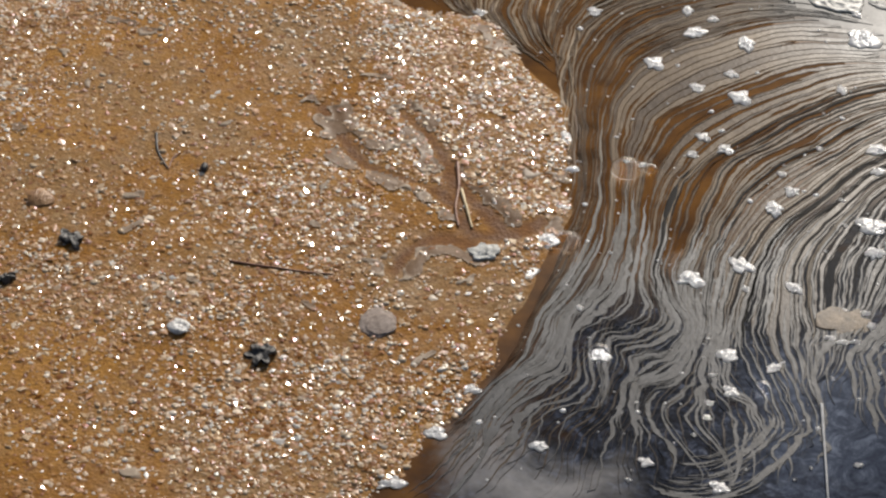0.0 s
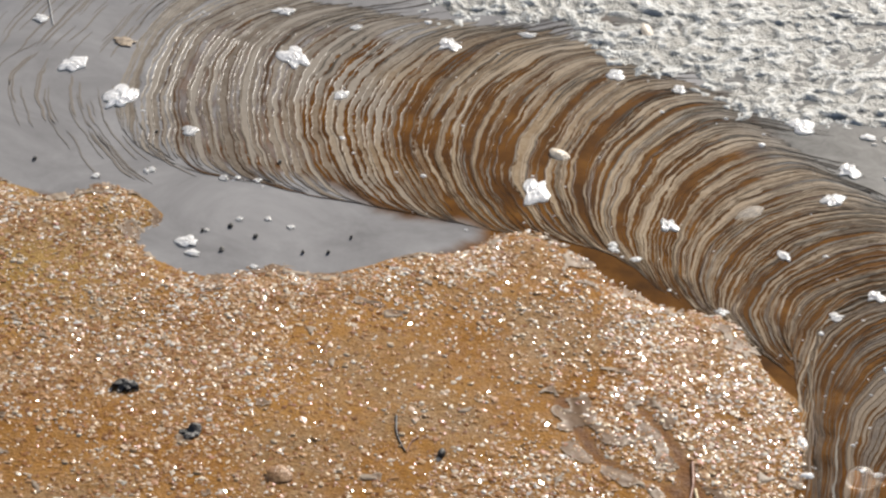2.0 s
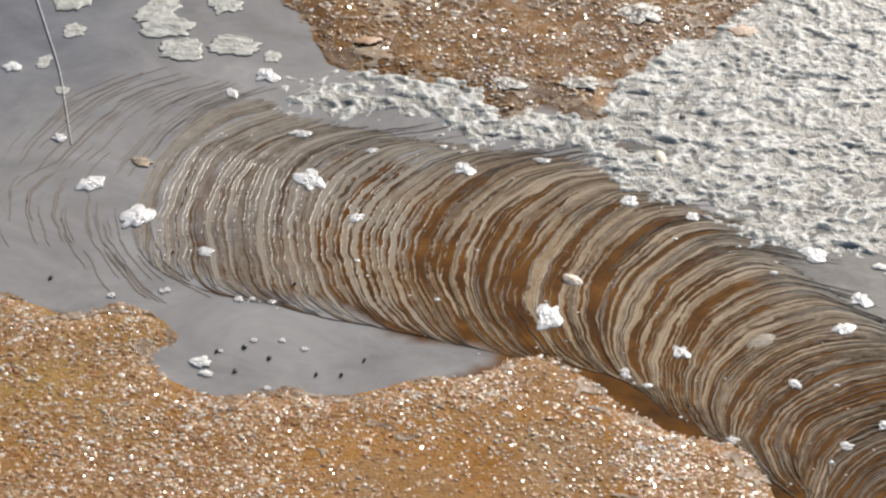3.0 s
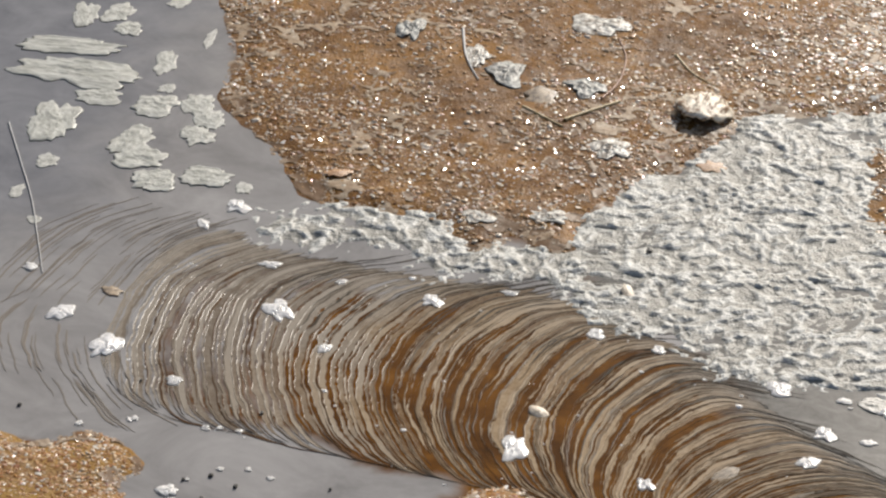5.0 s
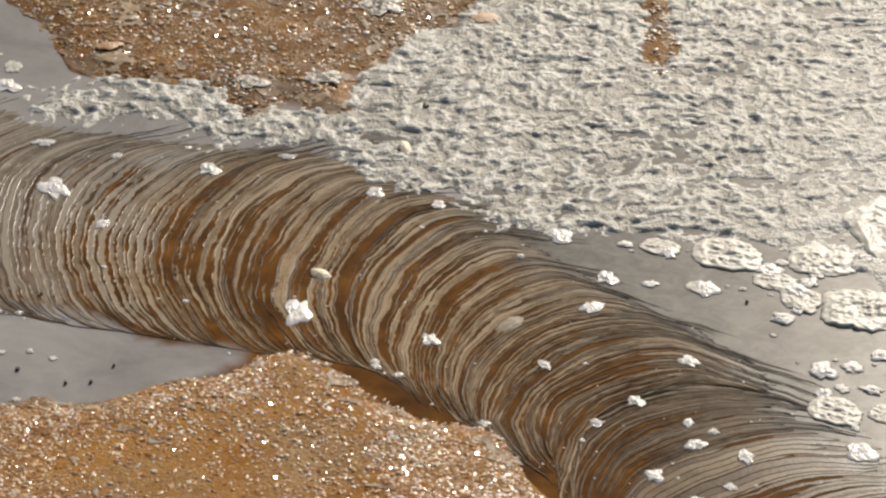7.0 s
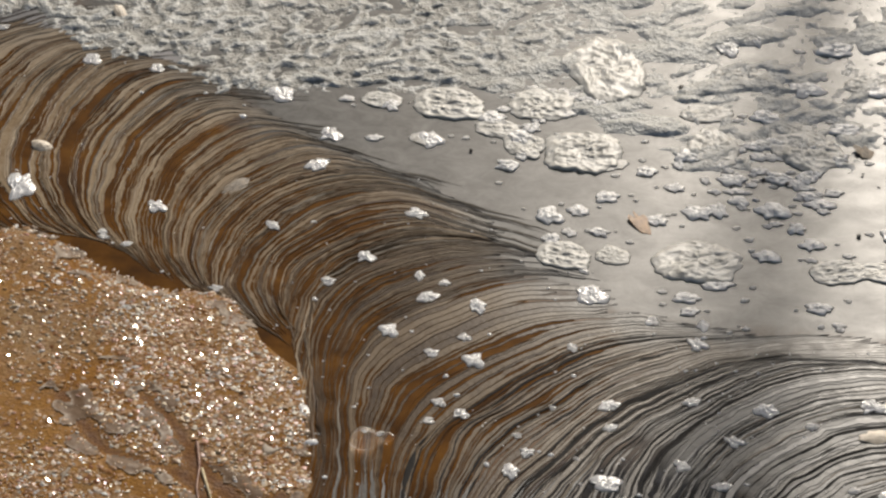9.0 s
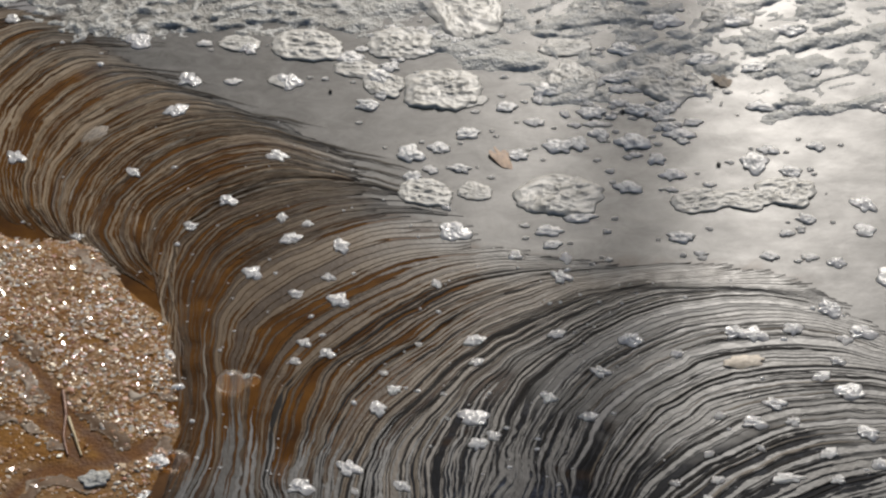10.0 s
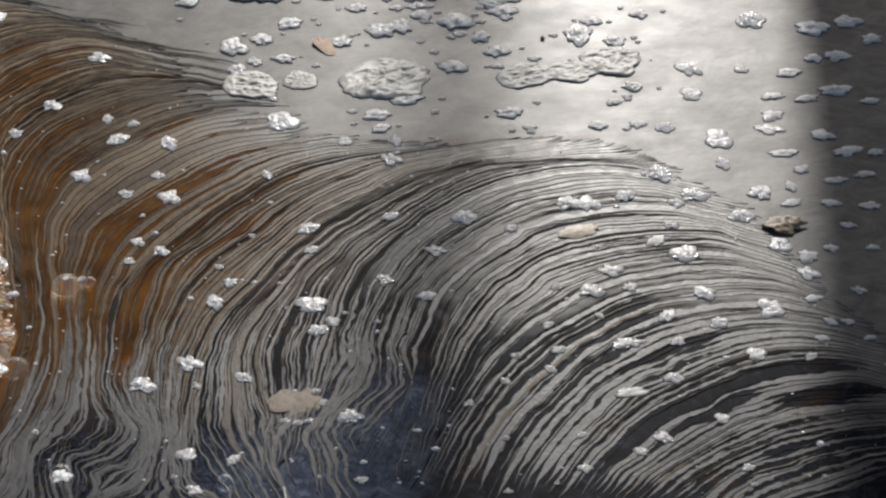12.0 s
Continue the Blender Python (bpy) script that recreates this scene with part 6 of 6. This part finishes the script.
def bubble(x, y, radius):
    """A clear bubble that stands on the water as a dome, with a thin wall."""
    sides, rows = 28, 10
    verts, faces = [], []
    for wall in (radius, radius - 0.0004):
        for i in range(rows):
            a = math.pi / 2 * i / rows
            verts += [(wall * math.cos(a) * math.cos(2 * math.pi * j / sides), wall * math.cos(a) * math.sin(2 * math.pi * j / sides), 0.8 * wall * math.sin(a)) for j in range(sides)]
        verts.append((0, 0, 0.8 * wall))
    n = rows * sides + 1
    for base, turn in ((0, 1), (n, -1)):
        for i in range(rows):
            for j in range(sides):
                p, q = base + i * sides + j, base + i * sides + (j + 1) % sides
                pair = [(p, q, base + n - 1)] if i == rows - 1 else [(p, q, q + sides), (p, q + sides, p + sides)]
                faces += [face[::turn] for face in pair]
    for j in range(sides):
        q = (j + 1) % sides
        faces += [(j, n + j, n + q), (j, n + q, q)]
    ob = new("bubble", mesh_of("bubble", verts, faces, CLEAR))
    ob.location = (x, y, 0.0004)
    ob.visible_shadow = False
    return tagged(ob, "clear domed bubble standing on the film", "bubble", "clear bubbles on the film")


for x, y, radius in ((0.146, 1.908, 0.0135), (0.166, 1.911, 0.006), (0.096, 1.808, 0.0115), (0.244, 1.642, 0.008), (0.12, 1.675, 0.009)):
    bubble(x, y, radius)
lay("grit_speck", lump_mesh("grit_speck", 50, CHAR, 0.3), -0.439, 2.186, 0.0047, 0.0072, 0.0030, 0, "tiny black speck of grit on the grey slick", "grit", 0.2, (0, 0), "specks of grit on the slick")
lay("grit_speck", lump_mesh("grit_speck", 51, CHAR, 0.3), -0.413, 2.173, 0.0042, 0.0063, 0.0030, 0, "tiny black speck of grit on the grey slick", "grit", 0.2, (0, 0), "specks of grit on the slick")
lay("grit_speck", lump_mesh("grit_speck", 52, CHAR, 0.3), -0.440, 2.146, 0.0036, 0.0055, 0.0030, 0, "tiny black speck of grit on the grey slick", "grit", 0.2, (0, 0), "specks of grit on the slick")
lay("grit_speck", lump_mesh("grit_speck", 53, CHAR, 0.3), -0.343, 2.159, 0.0031, 0.0047, 0.0030, 0, "tiny black speck of grit on the grey slick", "grit", 0.2, (0, 0), "specks of grit on the slick")
lay("grit_speck", lump_mesh("grit_speck", 54, CHAR, 0.3), -0.366, 2.155, 0.0031, 0.0047, 0.0030, 0, "tiny black speck of grit on the grey slick", "grit", 0.2, (0, 0), "specks of grit on the slick")
lay("grit_speck", lump_mesh("grit_speck", 55, CHAR, 0.3), -0.463, 2.174, 0.0031, 0.0048, 0.0030, 0, "tiny black speck of grit on the grey slick", "grit", 0.2, (0, 0), "specks of grit on the slick")
lay("grit_speck", lump_mesh("grit_speck", 56, CHAR, 0.3), -0.413, 2.303, 0.0033, 0.0052, 0.0030, 0, "tiny black speck of grit on the grey slick", "grit", 0.2, (0, 0), "specks of grit on the slick")
lay("grit_speck", lump_mesh("grit_speck", 57, CHAR, 0.3), -0.644, 2.266, 0.0038, 0.0060, 0.0030, 0, "tiny black speck of grit on the grey slick", "grit", 0.2, (0, 0), "specks of grit on the slick")
lay("grit_speck", lump_mesh("grit_speck", 58, CHAR, 0.3), -0.326, 2.187, 0.0026, 0.0040, 0.0030, 0, "tiny black speck of grit on the grey slick", "grit", 0.2, (0, 0), "specks of grit on the slick")
lay("grit_speck", lump_mesh("grit_speck", 59, CHAR, 0.3), -0.540, 2.335, 0.0028, 0.0044, 0.0030, 0, "tiny black speck of grit on the grey slick", "grit", 0.2, (0, 0), "specks of grit on the slick")
lay("grit_speck", lump_mesh("grit_speck", 60, CHAR, 0.3), 0.573, 2.300, 0.0044, 0.0069, 0.0030, 0, "tiny black speck of grit on grey water", "grit", 0.2, (0, 0), "specks of grit on the slick")
lay("grit_speck", lump_mesh("grit_speck", 61, CHAR, 0.3), 0.627, 2.211, 0.0043, 0.0066, 0.0030, 0, "tiny black speck of grit on grey water", "grit", 0.2, (0, 0), "specks of grit on the slick")
lay("grit_speck", lump_mesh("grit_speck", 62, CHAR, 0.3), 0.551, 2.308, 0.0033, 0.0052, 0.0030, 0, "tiny black speck of grit on grey water", "grit", 0.2, (0, 0), "specks of grit on the slick")
lay("grit_speck", lump_mesh("grit_speck", 63, CHAR, 0.3), 0.517, 2.294, 0.0033, 0.0051, 0.0030, 0, "tiny black speck of grit on grey water", "grit", 0.2, (0, 0), "specks of grit on the slick")
lay("grit_speck", lump_mesh("grit_speck", 64, CHAR, 0.3), 0.269, 2.359, 0.0033, 0.0052, 0.0030, 0, "tiny black speck of grit on grey water", "grit", 0.2, (0, 0), "specks of grit on the slick")
lay("grit_speck", lump_mesh("grit_speck", 65, CHAR, 0.3), 0.493, 2.478, 0.0047, 0.0076, 0.0030, 0, "tiny black speck of grit on grey water", "grit", 0.2, (0, 0), "specks of grit on the slick")
lay("grit_speck", lump_mesh("grit_speck", 70, CHAR, 0.3), -0.063, 2.712, 0.0062, 0.0107, 0.0040, 0, "tiny black speck of grit on white foam", "grit", 0.9, (0, 0), "specks of grit on the slick")
strand("stem", [(-0.246, 1.910), (-0.243, 1.890), (-0.238, 1.877), (-0.232, 1.865)], 0.0012, CHAR, "short curved black stem on ochre sand", "stem")
strand("stem", [(-0.224, 1.886), (-0.229, 1.878), (-0.231, 1.864)], 0.0009, BARK, "short curved brown stem on ochre sand", "stem")
strand("twig", [(-0.171, 1.750), (-0.143, 1.747), (-0.116, 1.744), (-0.089, 1.744)], 0.0012, BARK, "thin reddish twig half sunk in ochre sand", "twig")
strand("twig", [(0.005, 1.898), (0.007, 1.868), (0.005, 1.838), (0.008, 1.816)], 0.0018, BARK, "reddish forked twig in a runnel of the sand", "twig")
strand("twig", [(0.009, 1.864), (0.014, 1.839), (0.019, 1.815)], 0.0016, STRAW, "pale twig beside a reddish one in the sand", "twig")
strand("straw", [(0.288, 1.627), (0.287, 1.594), (0.286, 1.557), (0.285, 1.522)], 0.0013, FIBRE, "pale thin straw floating on dark water", "straw")
strand("straw", [(-0.811, 2.845), (-0.775, 2.760), (-0.739, 2.673), (-0.714, 2.600), (-0.687, 2.519)], 0.0009, FIBRE, "long thin pale fibre on the grey slick", "straw")
strand("straw", [(-0.183, 2.992), (-0.161, 3.017), (-0.140, 3.040), (-0.123, 3.058)], 0.0022, STRAW, "yellow straw on rust-brown sand", "straw")
strand("straw", [(-0.235, 3.014), (-0.210, 2.995), (-0.184, 2.977)], 0.0016, STRAW, "short yellow straw on rust-brown sand", "straw")
strand("twig", [(-0.145, 3.059), (-0.129, 3.110), (-0.125, 3.176), (-0.138, 3.231)], 0.0016, BARK, "curved brown twig on rust-brown sand", "twig")
strand("twig", [(-0.066, 3.207), (-0.043, 3.164), (-0.017, 3.138)], 0.0014, STRAW, "thin pale twig beside a seashell", "twig")
strand("twig", [(-0.331, 3.208), (-0.317, 3.128), (-0.295, 3.070)], 0.0018, FIBRE, "grey twig on rust-brown sand", "twig")

# ---- unseen poles beyond the water, added to cast the two shadows
def pole(name, x, y, radius, height, label):
    bm = bmesh.new()
    bmesh.ops.create_cone(bm, cap_ends=True, segments=24, radius1=radius, radius2=radius * 0.92, depth=height, matrix=Matrix.Translation((0, 0, height / 2 - 0.3)))
    me = bpy.data.meshes.new(name)
    bm.to_mesh(me), bm.free()
    me.materials.append(WOOD)
    ob = new(name, me)
    ob.location = (x, y, 0)
    return tagged(ob, label, "post")


pole("wooden_pile", 2.335, 6.99, 0.18, 5.2, "thick weathered wooden pile, unseen, added to cast the broad shadow")
pole("wooden_pole", 4.18, 15.78, 0.045, 10.5, "slender weathered wooden pole, unseen, added to cast the narrow shadow")
